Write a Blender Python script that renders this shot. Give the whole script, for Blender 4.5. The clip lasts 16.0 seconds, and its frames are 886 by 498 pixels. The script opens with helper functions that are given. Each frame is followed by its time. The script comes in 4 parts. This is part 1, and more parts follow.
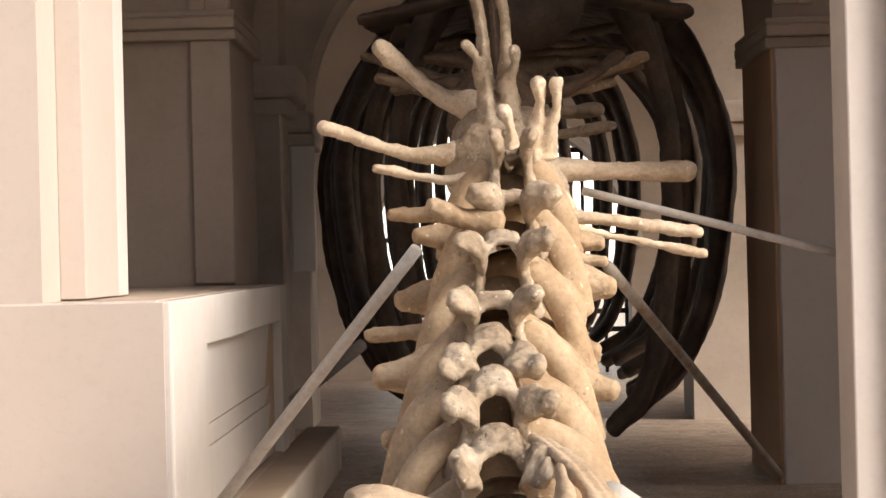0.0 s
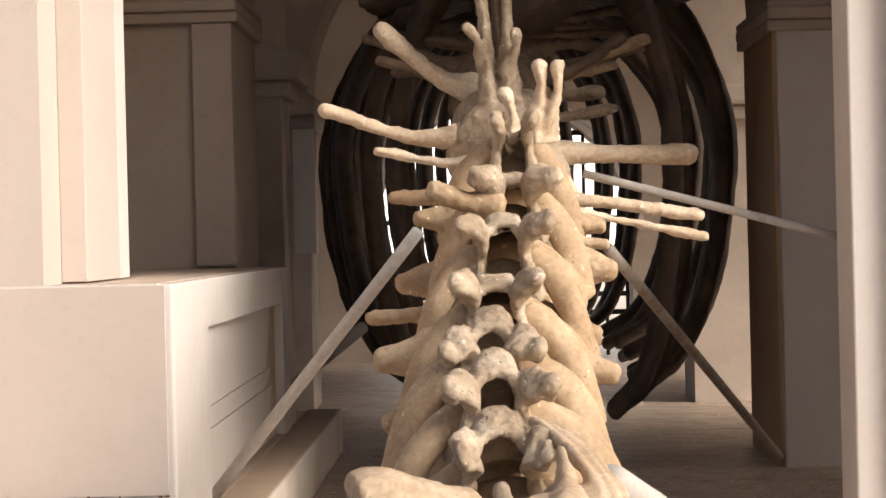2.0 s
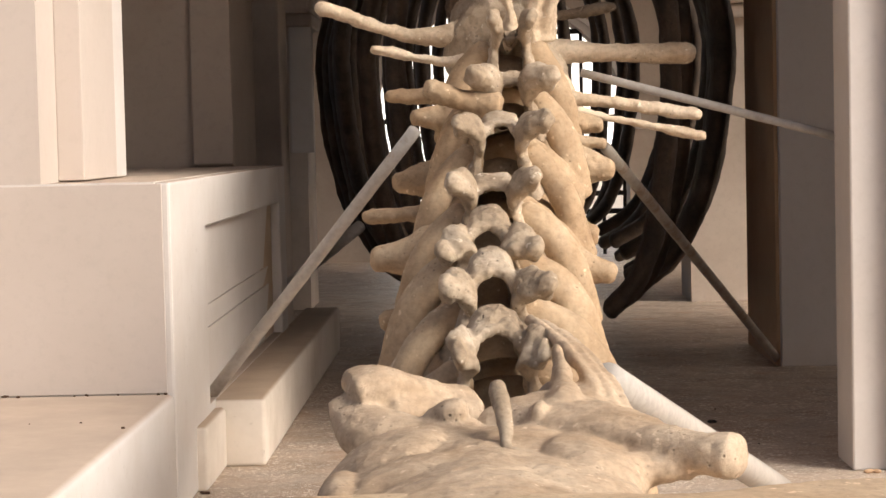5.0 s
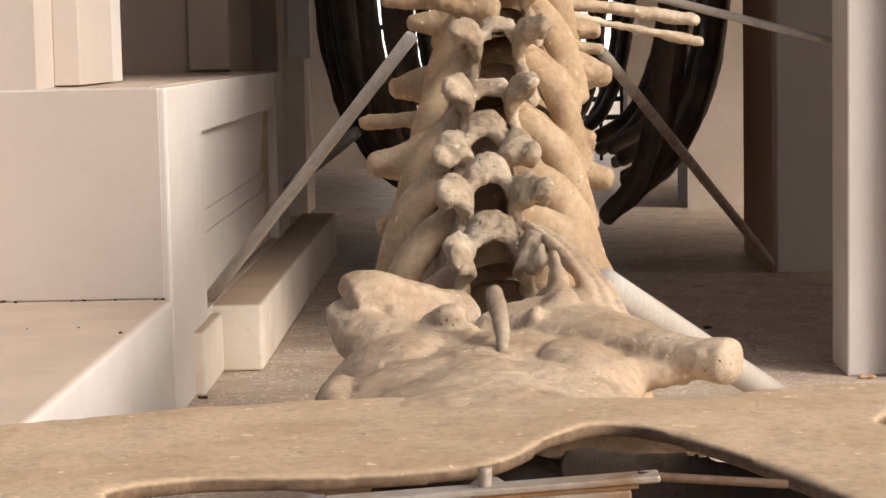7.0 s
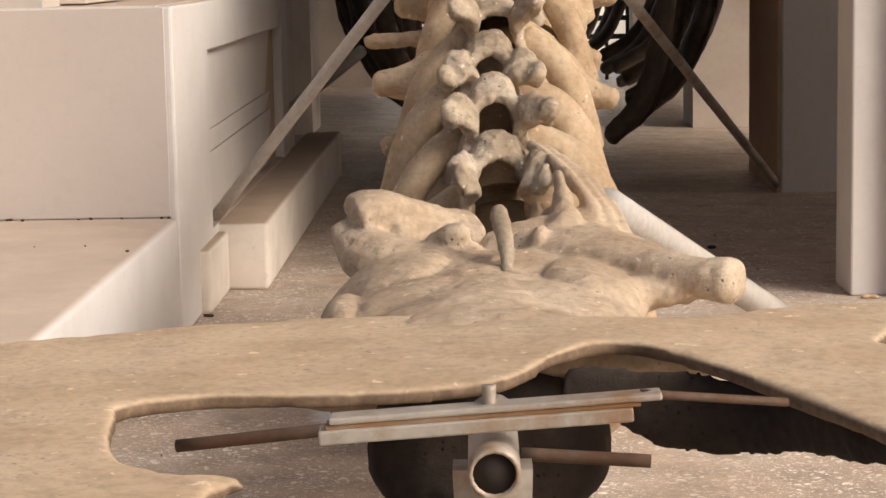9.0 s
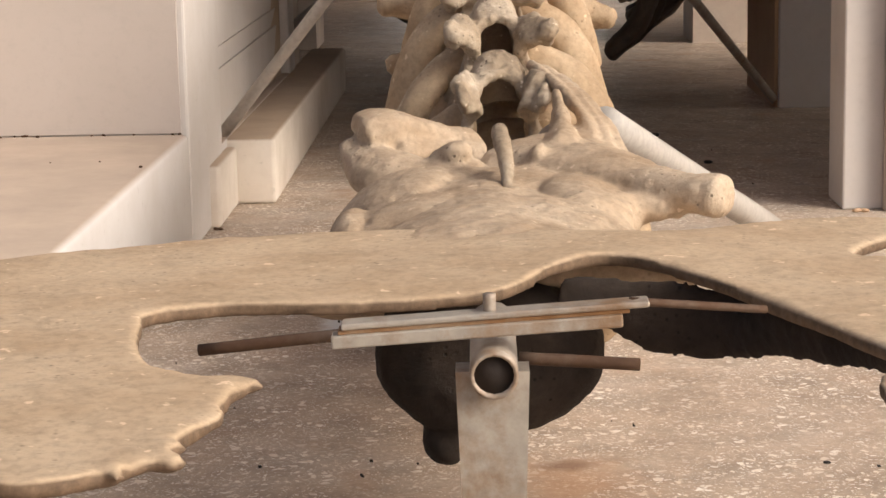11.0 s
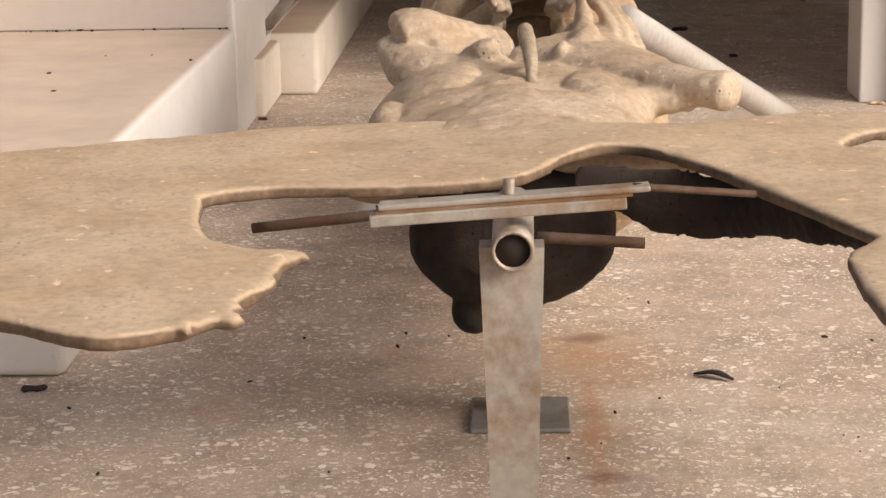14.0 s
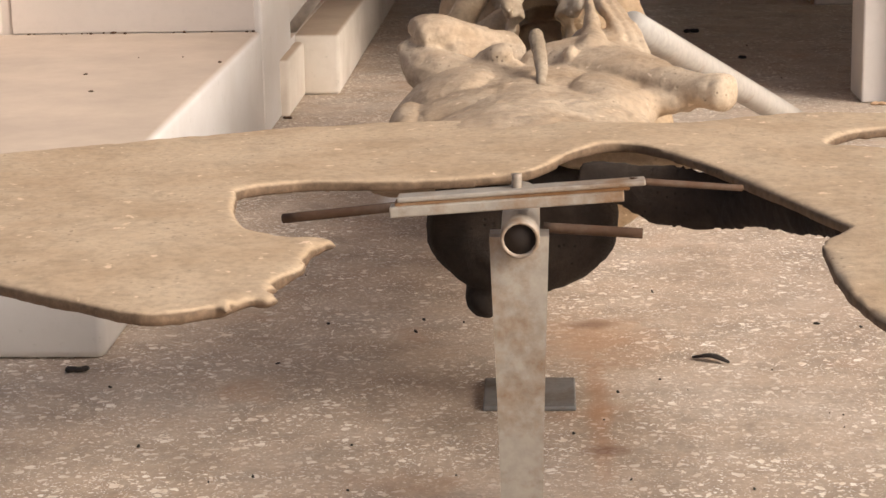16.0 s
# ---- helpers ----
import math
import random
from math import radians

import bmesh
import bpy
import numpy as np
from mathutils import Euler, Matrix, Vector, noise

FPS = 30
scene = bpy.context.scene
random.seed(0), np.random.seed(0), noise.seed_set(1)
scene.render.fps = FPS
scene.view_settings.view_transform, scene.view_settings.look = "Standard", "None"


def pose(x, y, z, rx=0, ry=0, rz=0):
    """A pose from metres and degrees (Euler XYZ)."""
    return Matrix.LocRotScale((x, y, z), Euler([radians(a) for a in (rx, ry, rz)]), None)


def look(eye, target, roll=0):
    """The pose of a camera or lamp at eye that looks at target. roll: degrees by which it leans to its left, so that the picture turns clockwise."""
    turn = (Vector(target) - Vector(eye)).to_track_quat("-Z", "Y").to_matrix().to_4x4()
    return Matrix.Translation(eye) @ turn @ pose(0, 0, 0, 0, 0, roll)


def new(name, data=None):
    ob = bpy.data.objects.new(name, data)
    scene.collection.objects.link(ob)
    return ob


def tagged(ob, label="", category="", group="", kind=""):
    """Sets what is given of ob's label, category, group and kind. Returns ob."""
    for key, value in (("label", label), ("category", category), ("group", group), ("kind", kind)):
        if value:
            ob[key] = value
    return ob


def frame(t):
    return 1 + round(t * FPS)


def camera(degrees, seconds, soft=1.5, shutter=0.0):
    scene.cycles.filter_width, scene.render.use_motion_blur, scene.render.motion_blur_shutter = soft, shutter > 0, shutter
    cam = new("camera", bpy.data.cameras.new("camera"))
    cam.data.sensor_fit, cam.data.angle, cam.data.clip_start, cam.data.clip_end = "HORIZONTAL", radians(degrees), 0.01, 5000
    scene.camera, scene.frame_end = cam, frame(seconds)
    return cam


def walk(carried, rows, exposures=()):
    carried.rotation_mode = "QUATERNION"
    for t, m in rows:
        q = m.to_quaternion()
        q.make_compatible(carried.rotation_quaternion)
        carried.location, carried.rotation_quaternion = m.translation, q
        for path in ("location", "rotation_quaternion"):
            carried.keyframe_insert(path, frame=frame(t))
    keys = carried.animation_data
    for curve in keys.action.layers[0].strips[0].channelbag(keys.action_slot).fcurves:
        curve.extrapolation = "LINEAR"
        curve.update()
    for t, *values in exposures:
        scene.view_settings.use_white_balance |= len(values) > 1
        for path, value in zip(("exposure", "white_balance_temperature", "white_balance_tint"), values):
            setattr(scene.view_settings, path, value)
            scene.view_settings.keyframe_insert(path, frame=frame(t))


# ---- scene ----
cam = camera(24.57, 16.0, soft=1.5)
ROWS = [
    (0.0, 0.001, 0.038, 1.196, 90.23, 1.41, 0.98),
    (0.5, 0.001, 0.038, 1.196, 90.11, 1.41, 0.98),
    (1.0, 0.001, 0.038, 1.196, 90.03, 1.39, 1.00),
    (1.5, 0.001, 0.037, 1.196, 89.87, 1.41, 1.00),
    (2.0, 0.001, 0.036, 1.197, 89.74, 1.38, 1.01),
    (2.5, 0.001, 0.034, 1.197, 89.44, 1.38, 1.01),
    (3.0, 0.001, 0.033, 1.197, 88.94, 1.30, 1.01),
    (3.5, 0.002, 0.033, 1.197, 88.42, 1.35, 1.01),
    (6.0, 0.002, 0.035, 1.196, 85.59, 1.22, 0.88),
    (6.5, 0.001, 0.033, 1.196, 84.83, 1.19, 0.87),
    (7.0, 0.000, 0.030, 1.195, 84.26, 1.20, 0.83),
    (7.5, -0.000, 0.026, 1.195, 83.71, 1.19, 0.83),
    (8.0, -0.000, 0.022, 1.196, 83.25, 1.17, 0.86),
    (8.5, -0.000, 0.014, 1.197, 82.57, 1.13, 0.93),
    (9.0, -0.000, 0.006, 1.199, 81.98, 1.09, 0.98),
    (11.5, 0.004, -0.240, 1.242, 78.86, 1.14, 1.09),
    (12.0, 0.007, -0.277, 1.249, 78.15, 1.14, 1.20),
    (12.5, 0.014, -0.340, 1.262, 77.50, 1.12, 1.40),
    (13.0, 0.020, -0.415, 1.277, 77.05, 1.09, 1.61),
    (13.5, 0.026, -0.489, 1.291, 76.50, 1.08, 1.97),
    (14.0, 0.032, -0.563, 1.304, 76.44, 1.10, 2.16),
    (14.5, 0.038, -0.639, 1.318, 76.34, 1.12, 2.33),
    (15.0, 0.045, -0.721, 1.333, 76.28, 1.10, 2.52),
    (15.5, 0.052, -0.805, 1.349, 76.27, 1.11, 2.67),
    (16.0, 0.057, -0.869, 1.360, 76.41, 1.13, 2.75),
]
walk(cam, [(t, pose(x, y, z, rx, ry, rz)) for t, x, y, z, rx, ry, rz in ROWS], exposures=[(0.0, 0.26), (3.5, 0.22), (6.5, -0.07), (9.0, -0.11), (12.5, -0.05), (16.0, -0.05)])

# ---- daylight ----
SUN_ELEVATION, SUN_TURN = 32.0, 120.0   # degrees; turn clockwise from straight ahead
world = bpy.data.worlds.new("daylight")
scene.world = world
world.use_nodes = True
wn = world.node_tree
sky = wn.nodes.new("ShaderNodeTexSky")
sky.sky_type = "NISHITA"
sky.sun_disc = False
sky.sun_elevation = radians(SUN_ELEVATION)
sky.sun_rotation = radians(SUN_TURN)
sky.dust_density, sky.air_density, sky.ozone_density = 7.0, 0.7, 0.6
wn.links.new(sky.outputs[0], wn.nodes["Background"].inputs[0])
wn.nodes["Background"].inputs[1].default_value = 0.15
sun = new("sun", bpy.data.lights.new("sun", "SUN"))
sun.data.energy, sun.data.angle, sun.data.color = 2.8, radians(34), (1.0, 0.985, 0.965)
_e, _a = radians(SUN_ELEVATION), radians(SUN_TURN)
_to = Vector((math.sin(_a) * math.cos(_e), math.cos(_a) * math.cos(_e), math.sin(_e)))
sun.matrix_world = look(_to * 30, (0, 0, 0))


# ---- materials ----
def material(name, build, rough=0.8, metal=0.0):
    m = bpy.data.materials.new(name)
    m.use_nodes = True
    nt = m.node_tree
    bsdf = nt.nodes["Principled BSDF"]
    bsdf.inputs["Roughness"].default_value = rough
    bsdf.inputs["Metallic"].default_value = metal
    bsdf.inputs["Specular IOR Level"].default_value = 0.3
    build(nt, bsdf)
    return m


def coords(nt, scale=(1, 1, 1)):
    tc = nt.nodes.new("ShaderNodeTexCoord")
    mp = nt.nodes.new("ShaderNodeMapping")
    mp.inputs["Scale"].default_value = scale
    nt.links.new(tc.outputs["Object"], mp.inputs[0])
    return mp.outputs[0]


def noise_of(nt, vec, scale, detail=6, rough=0.6):
    n = nt.nodes.new("ShaderNodeTexNoise")
    n.inputs["Scale"].default_value = scale
    n.inputs["Detail"].default_value = detail
    n.inputs["Roughness"].default_value = rough
    nt.links.new(vec, n.inputs["Vector"])
    return n.outputs["Fac"]


def ramp(nt, fac, stops):
    r = nt.nodes.new("ShaderNodeValToRGB")
    e = r.color_ramp.elements
    while len(e) < len(stops):
        e.new(0.5)
    for k, (p, col) in zip(e, stops):
        k.position = p
        k.color = (*col, 1) if not isinstance(col, float) else (col, col, col, 1)
    nt.links.new(fac, r.inputs[0])
    return r.outputs[0]


def mix(nt, fac, a, b, mode="MIX"):
    m = nt.nodes.new("ShaderNodeMix")
    m.data_type, m.blend_type = "RGBA", mode
    for sock, v in ((m.inputs["Factor"], fac), (m.inputs["A"], a), (m.inputs["B"], b)):
        if isinstance(v, float):
            sock.default_value = v
        elif isinstance(v, tuple):
            sock.default_value = (*v, 1)
        else:
            nt.links.new(v, sock)
    return m.outputs["Result"]


def bump(nt, bsdf, height, strength, distance):
    b = nt.nodes.new("ShaderNodeBump")
    b.inputs["Strength"].default_value = strength
    b.inputs["Distance"].default_value = distance
    nt.links.new(height, b.inputs["Height"])
    nt.links.new(b.outputs[0], bsdf.inputs["Normal"])


def plaster(name, base, stain, rough=0.75, amount=0.5):
    def build(nt, bsdf):
        v = coords(nt)
        big = ramp(nt, noise_of(nt, v, 1.3, 5), [(0.42, 0.0), (0.72, 1.0)])
        fine = ramp(nt, noise_of(nt, v, 26, 6, 0.7), [(0.5, 0.0), (0.75, 1.0)])
        c1 = mix(nt, big, base, stain)
        c1 = mix(nt, amount, base, c1)
        f2 = nt.nodes.new("ShaderNodeMath")
        f2.operation = "MULTIPLY"
        f2.inputs[1].default_value = 0.22 * amount
        nt.links.new(fine, f2.inputs[0])
        c2 = mix(nt, f2.outputs[0], c1, tuple(s * 0.6 for s in stain))
        nt.links.new(c2, bsdf.inputs["Base Color"])
        bump(nt, bsdf, noise_of(nt, v, 9, 8, 0.55), 0.12, 0.008)
    return material(name, build, rough)


def bone_material(name, light, mid, dark, rough=0.7, pits=1.0, specks=0.6, bare=None):
    def build(nt, bsdf):
        v = coords(nt)
        info = nt.nodes.new("ShaderNodeObjectInfo")
        add = nt.nodes.new("ShaderNodeVectorMath")
        add.operation = "ADD"
        nt.links.new(v, add.inputs[0])
        cmb = nt.nodes.new("ShaderNodeMath")
        cmb.operation = "MULTIPLY"
        cmb.inputs[1].default_value = 40.0
        nt.links.new(info.outputs["Random"], cmb.inputs[0])
        nt.links.new(cmb.outputs[0], add.inputs[1])
        v2 = add.outputs[0]
        col = ramp(nt, noise_of(nt, v2, 4.5, 7, 0.62), [(0.26, dark), (0.47, mid), (0.70, light)])
        blotch = ramp(nt, noise_of(nt, v2, 13, 6, 0.65), [(0.30, 0.70), (0.52, 1.0)])
        col = mix(nt, 0.55, col, blotch, "MULTIPLY")
        fine = ramp(nt, noise_of(nt, v2, 60, 7, 0.72), [(0.34, 0.62), (0.55, 1.0)])
        col = mix(nt, 0.6, col, fine, "MULTIPLY")
        # small dark pits and pale flecks of old paint and dust
        vo = nt.nodes.new("ShaderNodeTexVoronoi")
        vo.inputs["Scale"].default_value = 55
        nt.links.new(v2, vo.inputs["Vector"])
        holes = mix(nt, 1.0, ramp(nt, vo.outputs["Distance"], [(0.10, 1.0), (0.22, 0.0)]), ramp(nt, noise_of(nt, v2, 9, 3), [(0.50, 0.0), (0.62, 0.75)]), "MULTIPLY")
        col = mix(nt, holes, col, tuple(c * 0.35 for c in dark))
        flecks = ramp(nt, noise_of(nt, v2, 34, 4, 0.55), [(0.655, 0.0), (0.70, specks)])
        col = mix(nt, flecks, col, tuple(min(0.85, c * 1.45) for c in light))
        if bare:    # brown broken rims; their shade and the underside's is put into the colour too
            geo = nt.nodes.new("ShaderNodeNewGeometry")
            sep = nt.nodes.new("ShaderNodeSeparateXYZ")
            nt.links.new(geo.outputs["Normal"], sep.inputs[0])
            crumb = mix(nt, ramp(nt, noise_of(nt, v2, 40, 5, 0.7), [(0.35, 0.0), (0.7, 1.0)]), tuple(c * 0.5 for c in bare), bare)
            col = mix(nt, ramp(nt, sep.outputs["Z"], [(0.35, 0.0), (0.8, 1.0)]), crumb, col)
        nt.links.new(col, bsdf.inputs["Base Color"])
        hgt = mix(nt, 0.4, noise_of(nt, v2, 85, 7, 0.75), noise_of(nt, v2, 22, 6, 0.65))
        hgt = mix(nt, holes, hgt, (0.0, 0.0, 0.0))
        bump(nt, bsdf, hgt, 0.6 * pits, 0.010)
    return material(name, build, rough)


def terrazzo_build(nt, bsdf):
    v = coords(nt)
    warp = nt.nodes.new("ShaderNodeVectorMath")
    warp.operation = "ADD"
    nz = nt.nodes.new("ShaderNodeTexNoise")
    nz.inputs["Scale"].default_value = 30
    nt.links.new(v, nz.inputs["Vector"])
    sc = nt.nodes.new("ShaderNodeVectorMath")
    sc.operation = "SCALE"
    sc.inputs["Scale"].default_value = 0.035
    nt.links.new(nz.outputs["Color"], sc.inputs[0])
    nt.links.new(v, warp.inputs[0])
    nt.links.new(sc.outputs[0], warp.inputs[1])

    def chips(scale, low, high):
        vo = nt.nodes.new("ShaderNodeTexVoronoi")
        vo.inputs["Scale"].default_value = scale
        nt.links.new(warp.outputs[0], vo.inputs["Vector"])
        size = ramp(nt, vo.outputs["Color"], [(0.25, 0.02), (0.9, high)])
        lt = nt.nodes.new("ShaderNodeMath")
        lt.operation = "LESS_THAN"
        nt.links.new(vo.outputs["Distance"], lt.inputs[0])
        nt.links.new(size, lt.inputs[1])
        return lt.outputs[0]
    ground = ramp(nt, noise_of(nt, v, 1.7, 7, 0.65), [(0.3, (0.44, 0.33, 0.245)), (0.5, (0.53, 0.41, 0.31)), (0.7, (0.58, 0.48, 0.39))])
    grain = ramp(nt, noise_of(nt, v, 60, 5, 0.7), [(0.35, 0.7), (0.65, 1.0)])
    ground = mix(nt, 0.8, ground, grain, "MULTIPLY")
    ground = mix(nt, 0.75, ground, ramp(nt, noise_of(nt, v, 5.5, 6, 0.7), [(0.36, 0.66), (0.56, 1.0)]), "MULTIPLY")
    patch = ramp(nt, noise_of(nt, v, 3.1, 4), [(0.38, 0.35), (0.58, 1.0)])
    both = nt.nodes.new("ShaderNodeMath")
    both.operation = "MAXIMUM"
    nt.links.new(chips(38, 0.02, 0.42), both.inputs[0])
    nt.links.new(chips(85, 0.02, 0.44), both.inputs[1])
    third = nt.nodes.new("ShaderNodeMath")
    third.operation = "MAXIMUM"
    nt.links.new(both.outputs[0], third.inputs[0])
    nt.links.new(chips(170, 0.02, 0.40), third.inputs[1])
    fac = mix(nt, 1.0, third.outputs[0], patch, "MULTIPLY")
    chipcol = ramp(nt, noise_of(nt, v, 20, 2), [(0.4, (0.72, 0.62, 0.51)), (0.6, (0.86, 0.80, 0.72))])
    col = mix(nt, fac, ground, chipcol)
    rust = ramp(nt, noise_of(nt, v, 2.4, 3), [(0.60, 0.0), (0.78, 0.6)])
    col = mix(nt, rust, col, (0.42, 0.22, 0.11))
    def blot(x, y, rx, ry, lo, hi, tint, strength):
        mp = nt.nodes.new("ShaderNodeMapping")
        mp.vector_type = "TEXTURE"
        mp.inputs["Location"].default_value = (x, y, 0)
        mp.inputs["Scale"].default_value = (rx, ry, 1)
        nt.links.new(v, mp.inputs[0])
        ln = nt.nodes.new("ShaderNodeVectorMath")
        ln.operation = "LENGTH"
        nt.links.new(mp.outputs[0], ln.inputs[0])
        ad = nt.nodes.new("ShaderNodeMath")
        ad.inputs[1].default_value = -0.5
        nt.links.new(noise_of(nt, v, 9, 5, 0.7), ad.inputs[0])
        ma = nt.nodes.new("ShaderNodeMath")
        ma.operation = "MULTIPLY_ADD"
        ma.inputs[1].default_value = 1.6
        nt.links.new(ad.outputs[0], ma.inputs[0])
        nt.links.new(ln.outputs["Value"], ma.inputs[2])
        return mix(nt, ramp(nt, ma.outputs[0], [(lo, strength), (hi, 0.0)]), col, tint)
    col = blot(0.17, 3.80, 0.20, 0.28, 0.2, 1.0, (0.46, 0.25, 0.13), 0.55)
    col = blot(0.165, 3.25, 0.035, 0.50, 0.2, 1.0, (0.40, 0.20, 0.10), 0.6)
    col = blot(0.17, 3.02, 0.06, 0.05, 0.3, 1.0, (0.20, 0.10, 0.06), 0.8)
    col = blot(0.16, 3.95, 0.07, 0.05, 0.3, 1.0, (0.20, 0.11, 0.07), 0.7)
    # Darkening round the base plate: shade below the hanging bone, painted on the floor.
    col = blot(0.02, 3.36, 0.20, 0.10, 0.2, 1.0, (0.24, 0.18, 0.13), 0.45)
    col = blot(-0.42, 5.4, 0.10, 0.25, 0.2, 0.7, (0.80, 0.78, 0.75), 0.9)
    nt.links.new(col, bsdf.inputs["Base Color"])
    rr = ramp(nt, noise_of(nt, v, 7, 5), [(0.35, 0.42), (0.7, 0.75)])
    nt.links.new(rr, bsdf.inputs["Roughness"])
    bump(nt, bsdf, noise_of(nt, v, 40, 5), 0.15, 0.004)


def metal_build(base, rust, amount):
    def build(nt, bsdf):
        v = coords(nt)
        f = ramp(nt, noise_of(nt, v, 9, 7, 0.7), [(1 - amount - 0.12, 0.0), (1 - amount + 0.1, 1.0)])
        col = mix(nt, f, base, rust)
        g = ramp(nt, noise_of(nt, v, 40, 4), [(0.3, 0.75), (0.6, 1.0)])
        col = mix(nt, 0.7, col, g, "MULTIPLY")
        nt.links.new(col, bsdf.inputs["Base Color"])
        bump(nt, bsdf, noise_of(nt, v, 35, 6), 0.3, 0.004)
    return build


def dusted(name, paint, stain, dust):
    """Painted plaster with dust lying on its upward faces."""
    def build(nt, bsdf):
        v = coords(nt)
        wall = mix(nt, ramp(nt, noise_of(nt, v, 2.2, 6, 0.65), [(0.42, 0.0), (0.75, 0.7)]), paint, stain)
        scuff = ramp(nt, noise_of(nt, v, 30, 6, 0.7), [(0.60, 0.0), (0.72, 0.45)])
        wall = mix(nt, scuff, wall, tuple(c * 0.72 for c in stain))
        top = mix(nt, ramp(nt, noise_of(nt, v, 3.0, 6, 0.7), [(0.35, 0.0), (0.7, 1.0)]), dust, tuple(c * 1.22 for c in dust))
        geo = nt.nodes.new("ShaderNodeNewGeometry")
        sep = nt.nodes.new("ShaderNodeSeparateXYZ")
        nt.links.new(geo.outputs["Normal"], sep.inputs[0])
        nt.links.new(mix(nt, ramp(nt, sep.outputs["Z"], [(0.55, 0.0), (0.97, 1.0)]), wall, top), bsdf.inputs["Base Color"])
        bump(nt, bsdf, noise_of(nt, v, 11, 8, 0.6), 0.16, 0.008)
    return material(name, build, 0.85)


DUSTED = dusted("dusted_plaster", (0.60, 0.56, 0.525), (0.51, 0.455, 0.405), (0.39, 0.31, 0.245))
DUSTED_WORN = dusted("dusted_worn_plaster", (0.70, 0.63, 0.55), (0.46, 0.38, 0.30), (0.40, 0.31, 0.23))
WALL = plaster("wall_paint", (0.50, 0.435, 0.385), (0.44, 0.375, 0.32), amount=0.6)
WALL_WHITE = plaster("wall_paint_white", (0.60, 0.555, 0.52), (0.50, 0.445, 0.39), amount=0.6)
INNER = plaster("inner_paint", (0.45, 0.37, 0.305), (0.34, 0.265, 0.205), amount=0.8)
INNER_DARK = plaster("inner_paint_grimy", (0.55, 0.465, 0.395), (0.38, 0.31, 0.25), amount=0.9)
PATCH = plaster("bare_patch", (0.52, 0.40, 0.29), (0.42, 0.31, 0.21), amount=0.9)
RAW = plaster("raw_stone_edge", (0.50, 0.33, 0.20), (0.38, 0.24, 0.14), amount=0.8)
BONE = bone_material("old_bone", (0.53, 0.42, 0.305), (0.44, 0.325, 0.22), (0.34, 0.235, 0.145))
BONE_SMOOTH = bone_material("flat_bone_shaded_rim", (0.54, 0.415, 0.285), (0.48, 0.352, 0.230), (0.41, 0.285, 0.175), 0.72, 0.45, 0.7, (0.20, 0.13, 0.08))
BONE_GREY = bone_material("weathered_bone", (0.60, 0.50, 0.385), (0.38, 0.29, 0.20), (0.15, 0.105, 0.068), 0.75, 1.5)
BONE_OCHRE = bone_material("ochre_bone", (0.53, 0.41, 0.28), (0.40, 0.28, 0.17), (0.27, 0.17, 0.095))
# Paler bone copy: light falling on the long processes, put into the colour.
BONE_PALE = bone_material("pale_bone", (0.74, 0.62, 0.48), (0.62, 0.49, 0.35), (0.42, 0.30, 0.19))
# near-black bone: shade under the flat bone put into the colour, plus stain
BONE_DARK = bone_material("dark_shaded_bone", (0.060, 0.042, 0.029), (0.030, 0.021, 0.016), (0.013, 0.010, 0.008), 0.92, 1.0, 0.15)
BONE_RIB = bone_material("brown_black_rib", (0.15, 0.105, 0.072), (0.075, 0.052, 0.037), (0.034, 0.025, 0.019), 0.6, 1.0, 0.2)
BONE_BROWN = bone_material("brown_bone", (0.27, 0.19, 0.125), (0.17, 0.115, 0.075), (0.08, 0.055, 0.038), 0.65)
TERRAZZO = material("terrazzo", terrazzo_build, 0.55)
PIPE = material("painted_pipe", metal_build((0.42, 0.385, 0.345), (0.28, 0.19, 0.12), 0.30), 0.5)
STEEL = material("grimy_steel", metal_build((0.40, 0.355, 0.30), (0.27, 0.17, 0.10), 0.42), 0.45, 0.25)
RUST = material("rusty_iron", metal_build((0.13, 0.09, 0.065), (0.085, 0.045, 0.025), 0.55), 0.8, 0.1)
RUST_ORANGE = material("orange_rust", metal_build((0.34, 0.24, 0.16), (0.24, 0.12, 0.05), 0.55), 0.85)
IRON = material("black_iron", metal_build((0.03, 0.028, 0.026), (0.06, 0.04, 0.03), 0.4), 0.6)
PLATE = material("dark_plate", metal_build((0.22, 0.21, 0.20), (0.15, 0.11, 0.08), 0.4), 0.55, 0.3)
EARTH = plaster("dry_earth", (0.50, 0.43, 0.35), (0.38, 0.31, 0.24), amount=0.8)
LEAF = material("dead_leaf", metal_build((0.02, 0.017, 0.014), (0.035, 0.025, 0.02), 0.5), 0.7)


# ---- mesh helpers ----
def part(name, bm, mat, parent=None, label="", smooth=False):
    bmesh.ops.recalc_face_normals(bm, faces=bm.faces)
    me = bpy.data.meshes.new(name)
    bm.to_mesh(me)
    bm.free()
    for p in me.polygons:
        p.use_smooth = smooth
    ob = new(name, me)
    me.materials.append(mat)
    ob.parent = parent
    if label:
        ob["label"] = label
    return ob


def thing(name, at, label, category, group="", kind=""):
    e = new(name)
    e.location = at
    e.empty_display_size = 0.05
    return tagged(e, label, category, group, kind)


